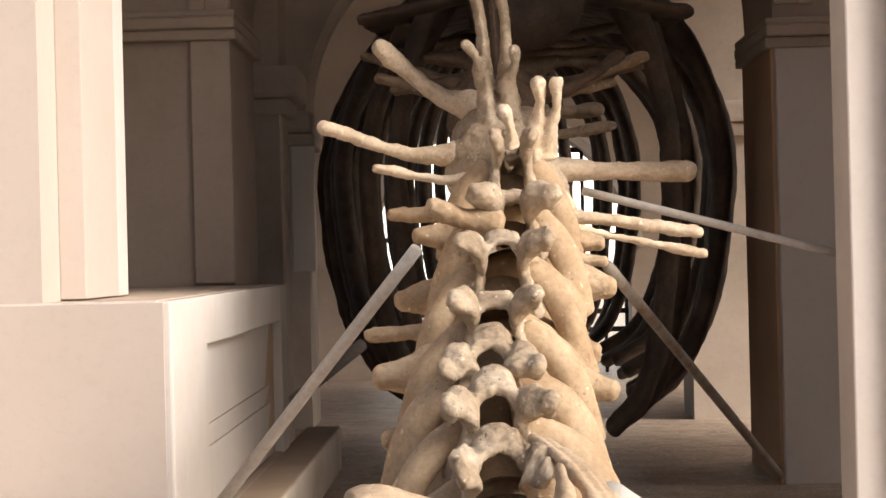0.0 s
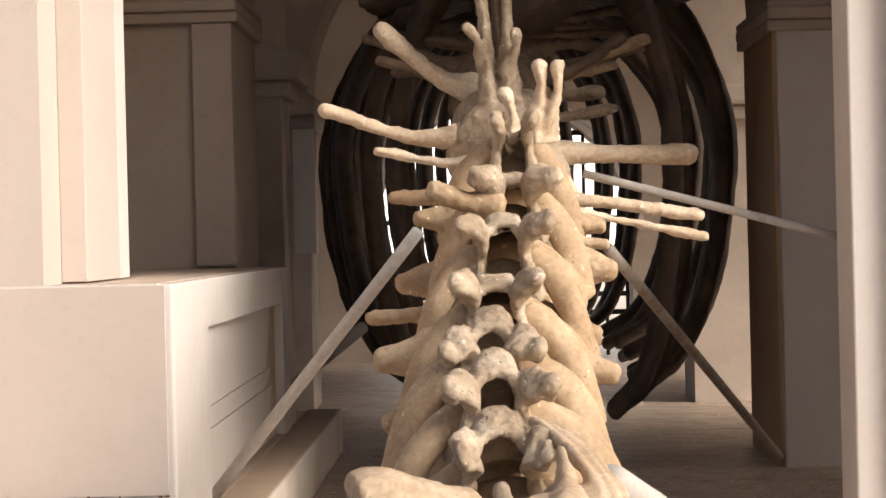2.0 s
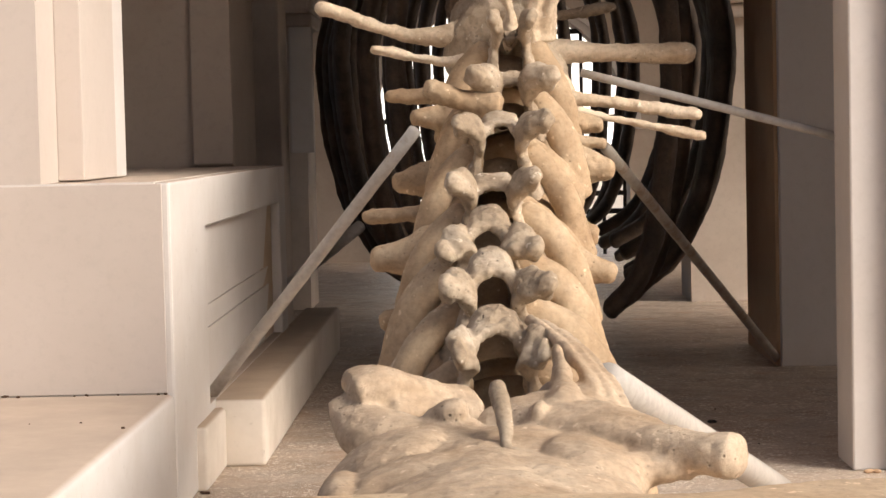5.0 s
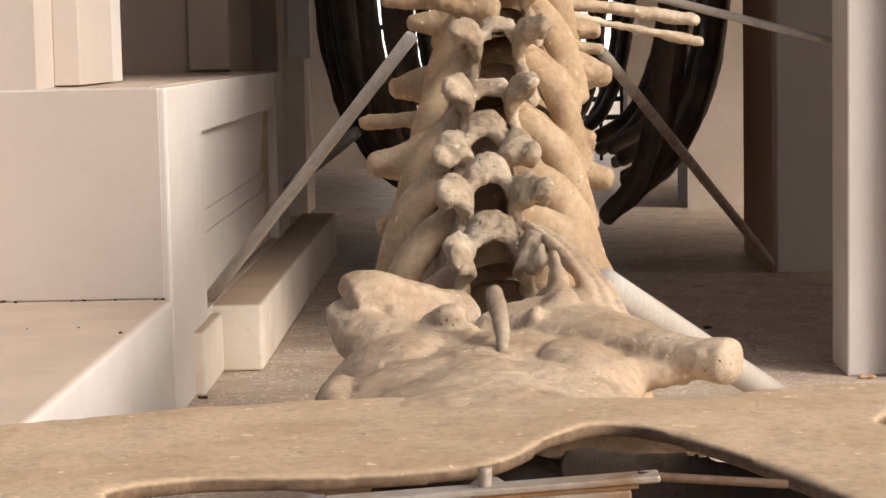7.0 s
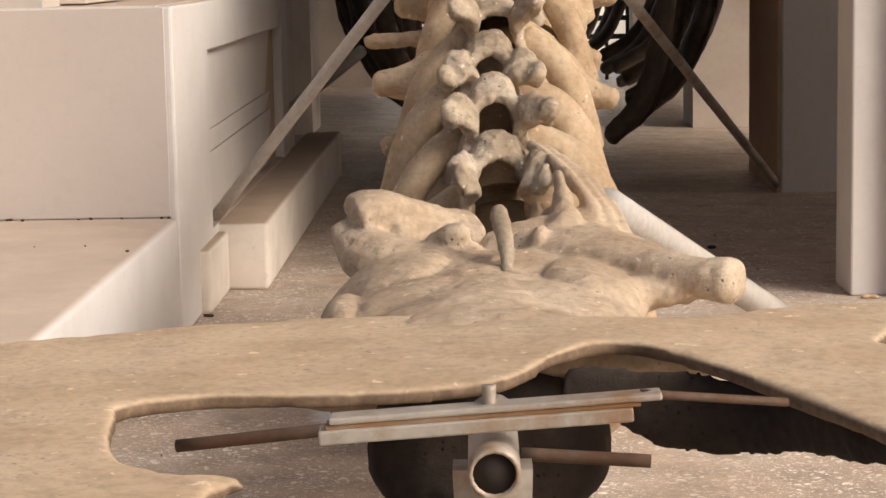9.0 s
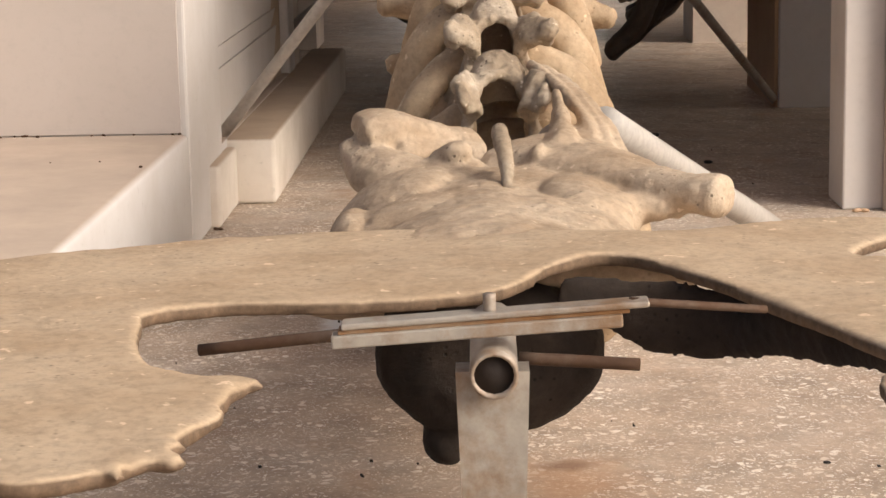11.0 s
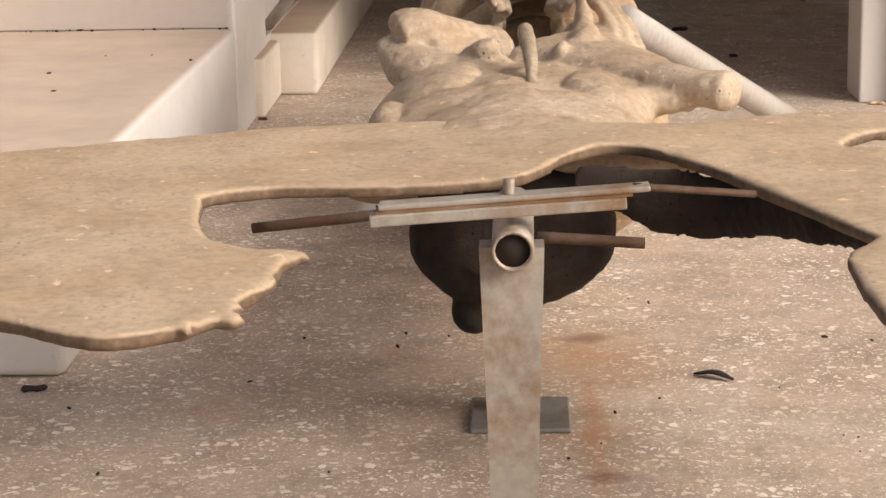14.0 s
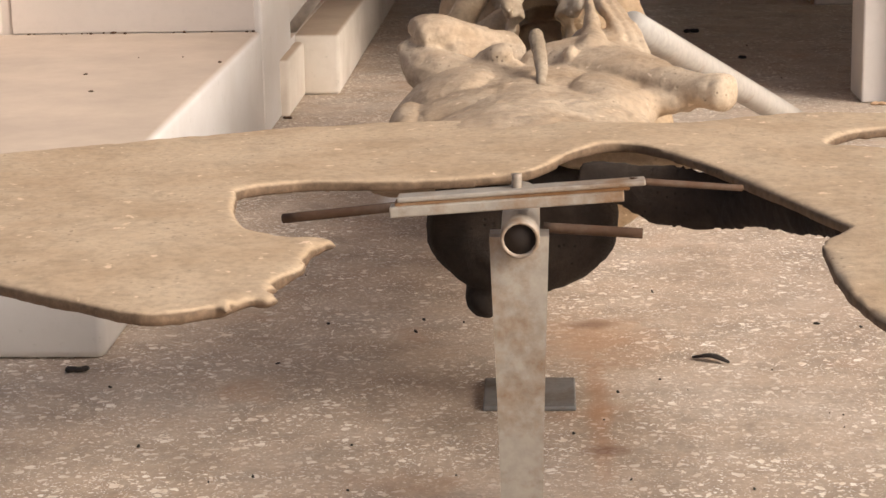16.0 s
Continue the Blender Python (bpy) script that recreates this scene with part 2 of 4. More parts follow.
def add_box(bm, lo, hi, bevel=0.0):
    lo, hi = Vector(lo), Vector(hi)
    r = bmesh.ops.create_cube(bm, size=1.0)
    for v in r["verts"]:
        v.co = Vector([lo[i] + (v.co[i] + 0.5) * (hi[i] - lo[i]) for i in range(3)])
    if bevel:
        ed = list({e for v in r["verts"] for e in v.link_edges})
        bmesh.ops.bevel(bm, geom=ed, offset=bevel, segments=2, affect="EDGES", profile=0.5)


def box(lo, hi, bevel=0.0):
    bm = bmesh.new()
    add_box(bm, lo, hi, bevel)
    return bm


def wedge(outline, x0, x1):
    """A flat plate in the y-z plane between x0 and x1."""
    bm = bmesh.new()
    a = [bm.verts.new((x0, y, z)) for y, z in outline]
    b = [bm.verts.new((x1, y, z)) for y, z in outline]
    bm.faces.new(a)
    bm.faces.new(list(reversed(b)))
    n = len(outline)
    for k in range(n):
        bm.faces.new((a[k], a[(k + 1) % n], b[(k + 1) % n], b[k]))
    return bm


def smooth_path(pts, n):
    """Catmull-Rom through pts, n steps a span; pts may hold any numbers."""
    pts = [np.array(p, float) for p in pts]
    q = [2 * pts[0] - pts[1]] + pts + [2 * pts[-1] - pts[-2]]
    out = []
    for i in range(1, len(q) - 2):
        for k in range(n):
            u = k / n
            out.append(0.5 * (2 * q[i] + (q[i + 1] - q[i - 1]) * u + (2 * q[i - 1] - 5 * q[i] + 4 * q[i + 1] - q[i + 2]) * u * u
                              + (3 * q[i] - 3 * q[i + 1] + q[i + 2] - q[i - 1]) * u ** 3))
    out.append(pts[-1])
    return out


def loft(bm, stations, seg=14, steps=4, up=(0, 0, 1), square=1.0):
    """A closed tube through stations (x, y, z, half width, half height), with elliptic sections and rounded ends."""
    st = smooth_path(stations, steps)
    rings = []
    n = len(st)
    up = Vector(up)
    for i, s in enumerate(st):
        a, b = st[max(0, i - 1)], st[min(n - 1, i + 1)]
        d = Vector((b[:3] - a[:3])).normalized()
        side = d.cross(up)
        if side.length < 1e-3:
            side = d.cross(Vector((0, 1, 0)))
        side.normalize()
        w = side.cross(d).normalized()
        rings.append((Vector(s[:3]), d, side, w, max(0.002, s[3]), max(0.002, s[4])))
    c, d, sd, w, rx, rz = rings[0]
    rings.insert(0, (c - d * min(rx, rz) * 0.35, d, sd, w, rx * 0.6, rz * 0.6))
    c, d, sd, w, rx, rz = rings[-1]
    rings.append((c + d * min(rx, rz) * 0.35, d, sd, w, rx * 0.6, rz * 0.6))
    vs = []
    for c, d, sd, w, rx, rz in rings:
        vs.append([bm.verts.new(c + sd * (rx * math.cos(2 * math.pi * k / seg)) + w * (rz * math.copysign(abs(math.sin(2 * math.pi * k / seg)) ** square, math.sin(2 * math.pi * k / seg)))) for k in range(seg)])
    for r0, r1 in zip(vs, vs[1:]):
        for k in range(seg):
            bm.faces.new((r0[k], r0[(k + 1) % seg], r1[(k + 1) % seg], r1[k]))
    bm.faces.new(list(reversed(vs[0])))
    bm.faces.new(vs[-1])


def ball(bm, c, r, turn=(0, 0, 0)):
    m = pose(*c, *turn) @ Matrix.Diagonal((*r, 1))
    bmesh.ops.create_icosphere(bm, subdivisions=3, radius=1.0, matrix=m)


CLOUDS = {}


def bone(name, bm, mat, parent, voxel=0.012, rough=0.012, grain=0.12, smooth=6, label=""):
    """Fuses overlapping forms into one worn, uneven piece of bone."""
    ob = part(name, bm, mat, parent, label, smooth=True)
    r = ob.modifiers.new("fuse", "REMESH")
    r.mode, r.voxel_size, r.use_smooth_shade = "VOXEL", voxel, True
    s = ob.modifiers.new("wear", "SMOOTH")
    s.factor, s.iterations = 0.6, smooth
    for size, k in ((grain, 1.0), (grain * 0.22, 0.35)):
        if size not in CLOUDS:
            t = bpy.data.textures.new("uneven", "CLOUDS")
            t.noise_scale, t.noise_depth = size, 3
            CLOUDS[size] = t
        d = ob.modifiers.new("uneven", "DISPLACE")
        d.texture, d.strength, d.mid_level, d.texture_coords = CLOUDS[size], rough * k * 2, 0.5, "GLOBAL"
    return ob


def rod(name, a, b, r, mat, parent=None, label="", seg=16, bore=0.0):
    a, b = Vector(a), Vector(b)
    bm = bmesh.new()
    q = (b - a).to_track_quat("Z", "Y").to_matrix().to_4x4()
    n = 6
    outer, length = [], (b - a).length
    for i in range(n + 1):
        m = Matrix.Translation(a) @ q @ Matrix.Translation((0, 0, length * i / n))
        outer.append([bm.verts.new(m @ Vector((r * math.cos(2 * math.pi * k / seg), r * math.sin(2 * math.pi * k / seg), 0))) for k in range(seg)])
    loops = outer
    if bore:
        inner = []
        for i in (n, 0):
            m = Matrix.Translation(a) @ q @ Matrix.Translation((0, 0, length * i / n))
            inner.append([bm.verts.new(m @ Vector((bore * math.cos(2 * math.pi * k / seg), bore * math.sin(2 * math.pi * k / seg), 0))) for k in range(seg)])
        loops = outer + inner + [outer[0]]
    for r0, r1 in zip(loops, loops[1:]):
        for k in range(seg):
            bm.faces.new((r0[k], r0[(k + 1) % seg], r1[(k + 1) % seg], r1[k]))
    if not bore:
        bm.faces.new(list(reversed(outer[0])))
        bm.faces.new(outer[-1])
    return part(name, bm, mat, parent, label, smooth=True)


def setting(ob, label, category):
    return tagged(ob, label, category, kind="structure")


# ---- ground and floor ----
bm = bmesh.new()
for lo, hi in (((-400, -400), (400, -9)), ((-400, 24), (400, 400)), ((-400, -9), (-9, 24)), ((9, -9), (400, 24))):
    q = [bm.verts.new((x, y, -0.05)) for x, y in ((lo[0], lo[1]), (hi[0], lo[1]), (hi[0], hi[1]), (lo[0], hi[1]))]
    bm.faces.new(q)
setting(part("ground", bm, EARTH), "pale dry earth around the building", "ground")
setting(part("floor", box((-9, -9, -0.2), (9, 24, 0.0)), TERRAZZO), "worn speckled terrazzo floor with dust and rust stains", "floor")

# ---- front of the arcade ----
XL, XR = -0.98, 1.30
setting(part("platform", box((-7, 3.67, 0), (XL, 6.51, 0.400), 0.022), DUSTED, smooth=True), "white plastered low platform with a dusty brown top", "platform")

# ledge block with a recessed panel in the side that faces the passage
bm = bmesh.new()
P0, P1, PZ0, PZ1 = 7.35, 10.1, 0.255, 0.90
add_box(bm, (-1.9, 6.51, 0.0), (XL - 0.05, 10.4, 1.08))
add_box(bm, (XL - 0.05, 6.515, 0.0), (XL, P0, 1.079), 0.010)
add_box(bm, (XL - 0.05, P1, 0.0), (XL, 10.4, 1.079), 0.010)
add_box(bm, (XL - 0.05, P0, PZ1), (XL - 0.002, P1, 1.079), 0.006)
add_box(bm, (XL - 0.05, P0, 0.0), (XL - 0.002, P1, PZ0), 0.006)
setting(part("ledge_wall", bm, DUSTED), "white plastered ledge block with a recessed side panel", "wall")
for nm, za, zb, proud in (("panel_plaster_upper", 0.598, 0.90, 0.036), ("panel_plaster_middle", 0.512, 0.594, 0.039), ("panel_plaster_lower", 0.26, 0.509, 0.037)):
    setting(part(nm, wedge([(P0 + 0.004, za), (P1 - 0.5, za + 0.01), (P1 - 0.25, zb + 0.006), (P0 + 0.004, zb)], XL - 0.0505, XL - proud), WALL_WHITE), "uneven coat of white plaster in the recessed panel", "wall")
setting(part("panel_patch", wedge([(9.3, 0.26), (10.09, 0.26), (10.09, 0.89), (9.86, 0.89), (9.55, 0.6)], XL - 0.0505, XL - 0.044), PATCH), "bare patch in the recessed panel", "wall")
setting(part("ledge_front", box((-1.9, 6.502, 0.402), (XL - 0.025, 6.509, 1.074), 0.002), WALL), "beige painted front of the ledge block", "wall")
setting(part("wall_front_left", box((-7, 6.512, 0.0), (-1.392, 7.6, 5.2)), WALL), "beige painted front wall", "wall")
setting(part("jamb_left_outer", box((-1.392, 6.79, 1.085), (-1.304, 7.6, 5.2), 0.004), WALL), "painted stepped jamb of the arch", "wall")
setting(part("jamb_left_inner", box((-1.45, 7.4, 1.085), (-1.303, 7.6, 5.2), 0.004), WALL_WHITE), "painted stepped jamb of the arch", "wall")
setting(part("pilaster_left", box((-2.9, 6.14, 0.402), (-1.94, 6.515, 5.2), 0.01), WALL), "painted pilaster on the platform", "pilaster")
setting(part("wall_front_right", box((1.447, 7.09, 0.0), (7, 7.6, 5.2), 0.006), WALL), "beige painted front wall", "wall")
setting(part("jamb_right", box((XR, 7.15, 0.0), (1.45, 7.45, 5.2), 0.008), WALL_WHITE), "painted jamb of the arch", "wall")
setting(part("wall_front_top", box((-1.392, 6.7, 4.3), (1.447, 7.55, 5.2)), WALL), "wall over the passage", "wall")

# plinth along the passage
setting(part("plinth_stub", box((-1.03, 6.97, 0.0), (-0.945, 7.5, 0.225), 0.014), DUSTED_WORN, smooth=True), "worn plastered stub of the plinth", "plinth")
setting(part("plinth", box((-1.0, 7.5, 0.0), (-0.80, 11.6, 0.252), 0.016), DUSTED_WORN, smooth=True), "worn plastered plinth with a dusty top along the passage", "plinth")

# ---- second arch wall ----
def arch_wall(name, y0, y1, xl, xr, spring, top, mat, label, outer=5.0):
    bm = bmesh.new()
    n, cx, r = 28, (xl + xr) / 2, (xr - xl) / 2
    prof = [(xl, 0.0)] + [(cx - r * math.cos(math.pi * k / n), spring + r * math.sin(math.pi * k / n)) for k in range(n + 1)] + [(xr, 0.0)]
    outl = [(-outer, 0.0)] + [(-outer if k < n / 4 else outer if k > 3 * n / 4 else cx - r * 1.0 * math.cos(math.pi * k / n) * 1.0,
                               top if n / 4 <= k <= 3 * n / 4 else spring + (top - spring) * (k / (n / 4) if k < n / 4 else (n - k) / (n / 4))) for k in range(n + 1)] + [(outer, 0.0)]
    f = [[bm.verts.new((x, y, z)) for x, z in prof] for y in (y0, y1)]
    o = [[bm.verts.new((x, y, z)) for x, z in outl] for y in (y0, y1)]
    for k in range(len(prof) - 1):
        bm.faces.new((f[0][k], f[0][k + 1], o[0][k + 1], o[0][k]))
        bm.faces.new((f[1][k], o[1][k], o[1][k + 1], f[1][k + 1]))
        bm.faces.new((f[0][k], f[1][k], f[1][k + 1], f[0][k + 1]))
        bm.faces.new((o[0][k], o[0][k + 1], o[1][k + 1], o[1][k]))
    return setting(part(name, bm, mat), label, "wall")


arch_wall("wall_inner", 10.42, 11.5, -1.24, 1.53, 2.42, 5.2, INNER, "brownish painted inner wall with a round arch")
def archivolt(name, y, xl, xr, spring, width, proud, mat):
    bm = bmesh.new()
    n, cx, r = 32, (xl + xr) / 2, (xr - xl) / 2
    rings = []
    for k in range(n + 1):
        a = math.pi * k / n
        c0, s0 = -math.cos(a), math.sin(a)
        rings.append([bm.verts.new((cx + c0 * rr, yy, spring + s0 * rr)) for rr, yy in
                      ((r + 0.003, y + 0.1), (r + 0.003, y - proud), (r + width * 0.6, y - proud), (r + width * 0.62, y - proud * 1.6), (r + width, y - proud * 1.6), (r + width, y + 0.1))])
    for a, b in zip(rings, rings[1:]):
        for k in range(6):
            bm.faces.new((a[k], a[(k + 1) % 6], b[(k + 1) % 6], b[k]))
    bm.faces.new(rings[0])
    bm.faces.new(list(reversed(rings[-1])))
    return setting(part(name, bm, mat), "moulded band round the arch", "trim")


archivolt("arch_trim", 10.42, -1.24, 1.53, 2.44, 0.2, 0.04, INNER)
setting(part("pier_left", box((-1.44, 10.37, 1.09), (-1.235, 10.43, 2.33), 0.008), INNER), "plain pier strip of the inner arch", "pilaster")
for nm, x0, x1, z in (("impost_left", -4.0, -1.20, 2.33), ("impost_right", 1.48, 4.0, 2.215)):
    bm = bmesh.new()
    add_box(bm, (x0, 10.34, z), (x1, 11.55, z + 0.055), 0.01)
    add_box(bm, (x0, 10.30, z + 0.055), (x1, 11.58, z + 0.115), 0.012)
    add_box(bm, (x0, 10.33, z + 0.115), (x1, 11.56, z + 0.15), 0.01)
    setting(part(nm, bm, INNER), "moulded impost band at the arch's spring", "trim")
setting(part("pier_right", box((1.531, 10.36, 0.0), (4.0, 10.425, 2.215), 0.008), WALL_WHITE), "pale painted face of the inner pier", "pilaster")
setting(part("pier_edge_right", box((1.512, 10.40, 0.0), (1.532, 11.5, 2.215), 0.004), RAW), "bare brown edge of the inner pier", "wall")

# ---- hall behind ----
arch_wall("wall_hall", 14.5, 15.2, -1.20, 1.51, 2.25, 5.2, INNER_DARK, "dark grimy wall with a round arch deeper in the hall")
for nm, x0, x1 in (("hall_impost_left", -3.0, -1.14), ("hall_impost_right", 1.45, 3.0)):
    bm = bmesh.new()
    add_box(bm, (x0, 14.40, 2.0), (x1, 15.25, 2.1), 0.02)
    add_box(bm, (x0, 14.34, 2.1), (x1, 15.3, 2.25), 0.03)
    setting(part(nm, bm, INNER_DARK), "dark moulded capital band", "trim")
setting(part("hall_strip", box((-1.30, 14.33, 1.12), (-1.135, 14.42, 2.0), 0.008), WALL_WHITE), "pale flaking pilaster strip in the hall", "pilaster")
setting(part("hall_pier_left", box((-1.62, 12.6, 0.0), (-1.20, 13.1, 5.2), 0.01), INNER_DARK), "dark grimy pier in the hall", "pilaster")
bm = bmesh.new()
add_box(bm, (-1.66, 12.55, 2.1), (-1.14, 13.15, 2.2), 0.02)
add_box(bm, (-1.70, 12.50, 2.2), (-1.08, 13.2, 2.4), 0.03)
setting(part("hall_capital_left", bm, INNER_DARK), "dark moulded capital of the hall pier", "trim")
arch_wall("wall_back", 20.0, 20.5, -1.02, 1.50, 1.25, 5.2, INNER, "back wall with the far archway")
archivolt("back_arch_trim", 20.0, -1.02, 1.50, 1.25, 0.12, 0.03, WALL_WHITE)
# Unseen side walls and ceiling, added to shut out daylight; gaps let some in.
for nm, y0, y1 in (("wall_side_left_1", 11.5, 12.0), ("wall_side_left_2", 14.2, 15.3)):
    setting(part(nm, box((-5.3, y0, 0.0), (-5.0, y1, 5.2)), INNER_DARK), "unseen side wall added to hold daylight off the hall", "wall")
for nm, y0, y1 in (("wall_side_right_1", 7.6, 9.4), ("wall_side_right_2", 14.4, 15.3), ("wall_side_right_3", 18.0, 20.5)):
    setting(part(nm, box((5.0, y0, 0.0), (5.3, y1, 5.2)), INNER_DARK), "unseen side wall added to hold daylight off the hall", "wall")
setting(part("ceiling", box((-7, 6.6, 5.2), (7, 20.6, 5.5)), INNER_DARK), "unseen plain ceiling added over the arcade", "ceiling")

# Emission on the sheet beyond the gate; it replaces overexposed daylight and brightens the hall.
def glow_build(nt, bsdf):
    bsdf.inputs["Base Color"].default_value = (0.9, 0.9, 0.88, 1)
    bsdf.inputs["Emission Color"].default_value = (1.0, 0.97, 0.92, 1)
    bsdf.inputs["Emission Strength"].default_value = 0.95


setting(part("backdrop", box((-30, 60, -0.04), (30, 60.2, 22)), material("daylight_glow", glow_build, 0.9)), "glowing sheet for the bright daylight outside the far archway", "backdrop")
gate = thing("metal_gate", (0.24, 20.2, 0), "black iron grille gate closing the far archway", "gate")
for k in range(13):
    rod("bar", (-1.0 + k * 0.205 - 0.24, 0, 0.02), (-1.0 + k * 0.205 - 0.24, 0, 2.3), 0.018, IRON, gate, seg=8)
for z in (0.12, 0.42, 0.60, 0.86, 1.35, 2.2):
    part("rail", box((-1.24, -0.02, z), (1.24, 0.02, z + 0.05)), IRON, gate)

# ---- whale skeleton ----
skeleton = thing("whale_skeleton", (0, 0, 0), "mounted whale skeleton, old tan bones and blackened ribs, propped on pipes", "skeleton")
skeleton.location = (0, 0, 0)


def tent_body(bm, stations, lean=0.33, belly=1.0, seg=40):
    """A spool along y whose flanks slope like a tent; stations: x, y, z, half width, half height."""
    rings = []
    for x, y, z, rx, rz in smooth_path(stations, 4):
        ring = []
        for k in range(seg):
            a = 2 * math.pi * k / seg
            up = math.sin(a)
            ring.append(bm.verts.new((x + rx * math.cos(a) * (1 - lean * max(0.0, up)), y, z + rz * up * (1.0 if up > 0 else belly))))
        rings.append(ring)
    for r0, r1 in zip(rings, rings[1:]):
        for k in range(seg):
            bm.faces.new((r0[k], r0[(k + 1) % seg], r1[(k + 1) % seg], r1[k]))
    bm.faces.new(list(reversed(rings[0])))
    bm.faces.new(rings[-1])


def canal_roof(bm, half, arch, hump, front=-0.05, back=0.34, nu=26, nv=8):
    """The bony vault over the nerve canal, open at both ends, with a low rounded crest that rises to the back."""
    grids = []
    for out in (0, 1):
        grid = []
        for iv in range(nv + 1):
            v = iv / nv
            row = []
            for iu in range(nu + 1):
                a = math.pi * iu / nu
                c, up = math.cos(a), max(0.0, math.sin(a))
                crest = up ** 5
                y = front + 0.105 * up ** 2 + (back - front - 0.105 * up ** 2) * v
                wall = (0.016 + 0.012 * (1 - up)) if out else 0.0
                x = half * math.copysign(abs(c) ** 0.75, c) * (1 + 0.10 * (1 - up)) * (1 - 0.18 * v) + math.copysign(wall, c) * min(1.0, abs(c) * 3)
                z = -arch + (arch - 0.034) * up ** 0.8 + crest * (-0.008 * (1 - v) + min(0.0, hump)) - 0.17 * max(0.0, v - 0.36) * up
                if out:
                    z += up * 0.020 + crest * max(0.0, hump) * math.sin(min(1.0, v * 1.45) * math.pi)
                row.append(bm.verts.new((x, y, z)))
            grid.append(row)
        grids.append(grid)
    inn, outer = grids
    for iv in range(nv):
        for iu in range(nu):
            bm.faces.new((outer[iv][iu], outer[iv][iu + 1], outer[iv + 1][iu + 1], outer[iv + 1][iu]))
            bm.faces.new((inn[iv][iu], inn[iv + 1][iu], inn[iv + 1][iu + 1], inn[iv][iu + 1]))
    for iu in range(nu):
        bm.faces.new((inn[0][iu], inn[0][iu + 1], outer[0][iu + 1], outer[0][iu]))
        bm.faces.new((inn[nv][iu], outer[nv][iu], outer[nv][iu + 1], inn[nv][iu + 1]))
    for iv in range(nv):
        for iu in (0, nu):
            bm.faces.new((inn[iv][iu], outer[iv][iu], outer[iv + 1][iu], inn[iv + 1][iu]))


def vertebra(top, size, tilt, arch, hump, horn, reach, knob=1.0, turn=0.0, half=0.060, seed=0):
    """A tail vertebra: tent-shaped spool with raised rims, vaulted canal, two knobbed horns. top: crown of the vault; horn: height of the horns' tips; reach: how far they stand out."""
    rnd = random.Random(seed)
    bm = bmesh.new()
    s = size
    zc = -arch - 0.245 * s
    L = 0.185
    off = 0.10 * (s - 0.95)
    tent_body(bm, [(off, -L, zc, 0.262 * s, 0.225 * s), (off, -L * 0.84, zc, 0.284 * s, 0.246 * s), (off, -L * 0.62, zc, 0.278 * s, 0.240 * s), (off, -L * 0.35, zc, 0.224 * s, 0.196 * s), (off, 0, zc, 0.196 * s, 0.178 * s),
                   (off, L * 0.4, zc, 0.232 * s, 0.205 * s), (off, L * 0.68, zc, 0.270 * s, 0.236 * s), (off, L * 0.86, zc, 0.274 * s, 0.242 * s), (off, L, zc, 0.256 * s, 0.226 * s)])
    for sx in (-1, 1):
        w = rnd.uniform(0.85, 1.2)
        loft(bm, [(sx * 0.085, 0.06, -arch + 0.04, 0.05, 0.05), (off + sx * 0.165 * s, 0.02, -arch - 0.01, 0.050 * w, 0.045), (off + sx * 0.225 * s, -0.03, -arch - 0.10, 0.050 * w, 0.045), (off + sx * 0.262 * s, -0.08, -arch - 0.25, 0.06, 0.04)], seg=16)
    ob = bone("vertebra", bm, BONE_OCHRE, skeleton, voxel=0.008, rough=0.006, grain=0.13, smooth=3)
    ob.matrix_basis = pose(*top, tilt, 0, turn)
    bm = bmesh.new()
    canal_roof(bm, half, arch + 0.02, hump)
    for sx in (-1, 1):
        j, g = rnd.uniform(-0.010, 0.010), rnd.uniform(0.88, 1.15)
        rx = reach + (0.008 if sx > 0 else -0.004)
        loft(bm, [(sx * (half + 0.040), 0.05, -arch - 0.06, 0.045, 0.13), (sx * (half + 0.016), 0.045, -arch * 0.72, 0.015, 0.09), (sx * (half + 0.006), 0.03, -arch * 0.46, 0.014, 0.075),
                  (sx * (half + 0.3 * (rx - half)), -0.01, (horn - arch * 0.42) * 0.55, 0.032 * knob * g, 0.066), (sx * (half + 0.75 * (rx - half)), -0.05, horn - 0.022 + j, 0.024 * knob * g, 0.044), (sx * rx * 0.97, -0.068, horn - 0.008 + j, 0.020 * knob * g, 0.034)],
             seg=16, steps=4, up=(0, 1, 0))
        ball(bm, (sx * rx * 0.95, -0.066, horn - 0.016 + j), (0.024 * knob * g, 0.036, 0.030 * knob), (rnd.uniform(-20, 20), sx * 40, rnd.uniform(-20, 20)))
        ball(bm, (sx * (rx * 0.98 - 0.004), -0.055, horn - 0.040 + j), (0.018 * knob, 0.030, 0.022 * knob), (rnd.uniform(-20, 20), sx * 20, 0))
    bone("neural_arch", bm, BONE_GREY, ob, voxel=0.006, rough=0.009, grain=0.035, smooth=2, label="pitted greyish neural arch with knobbed horns")
    return ob


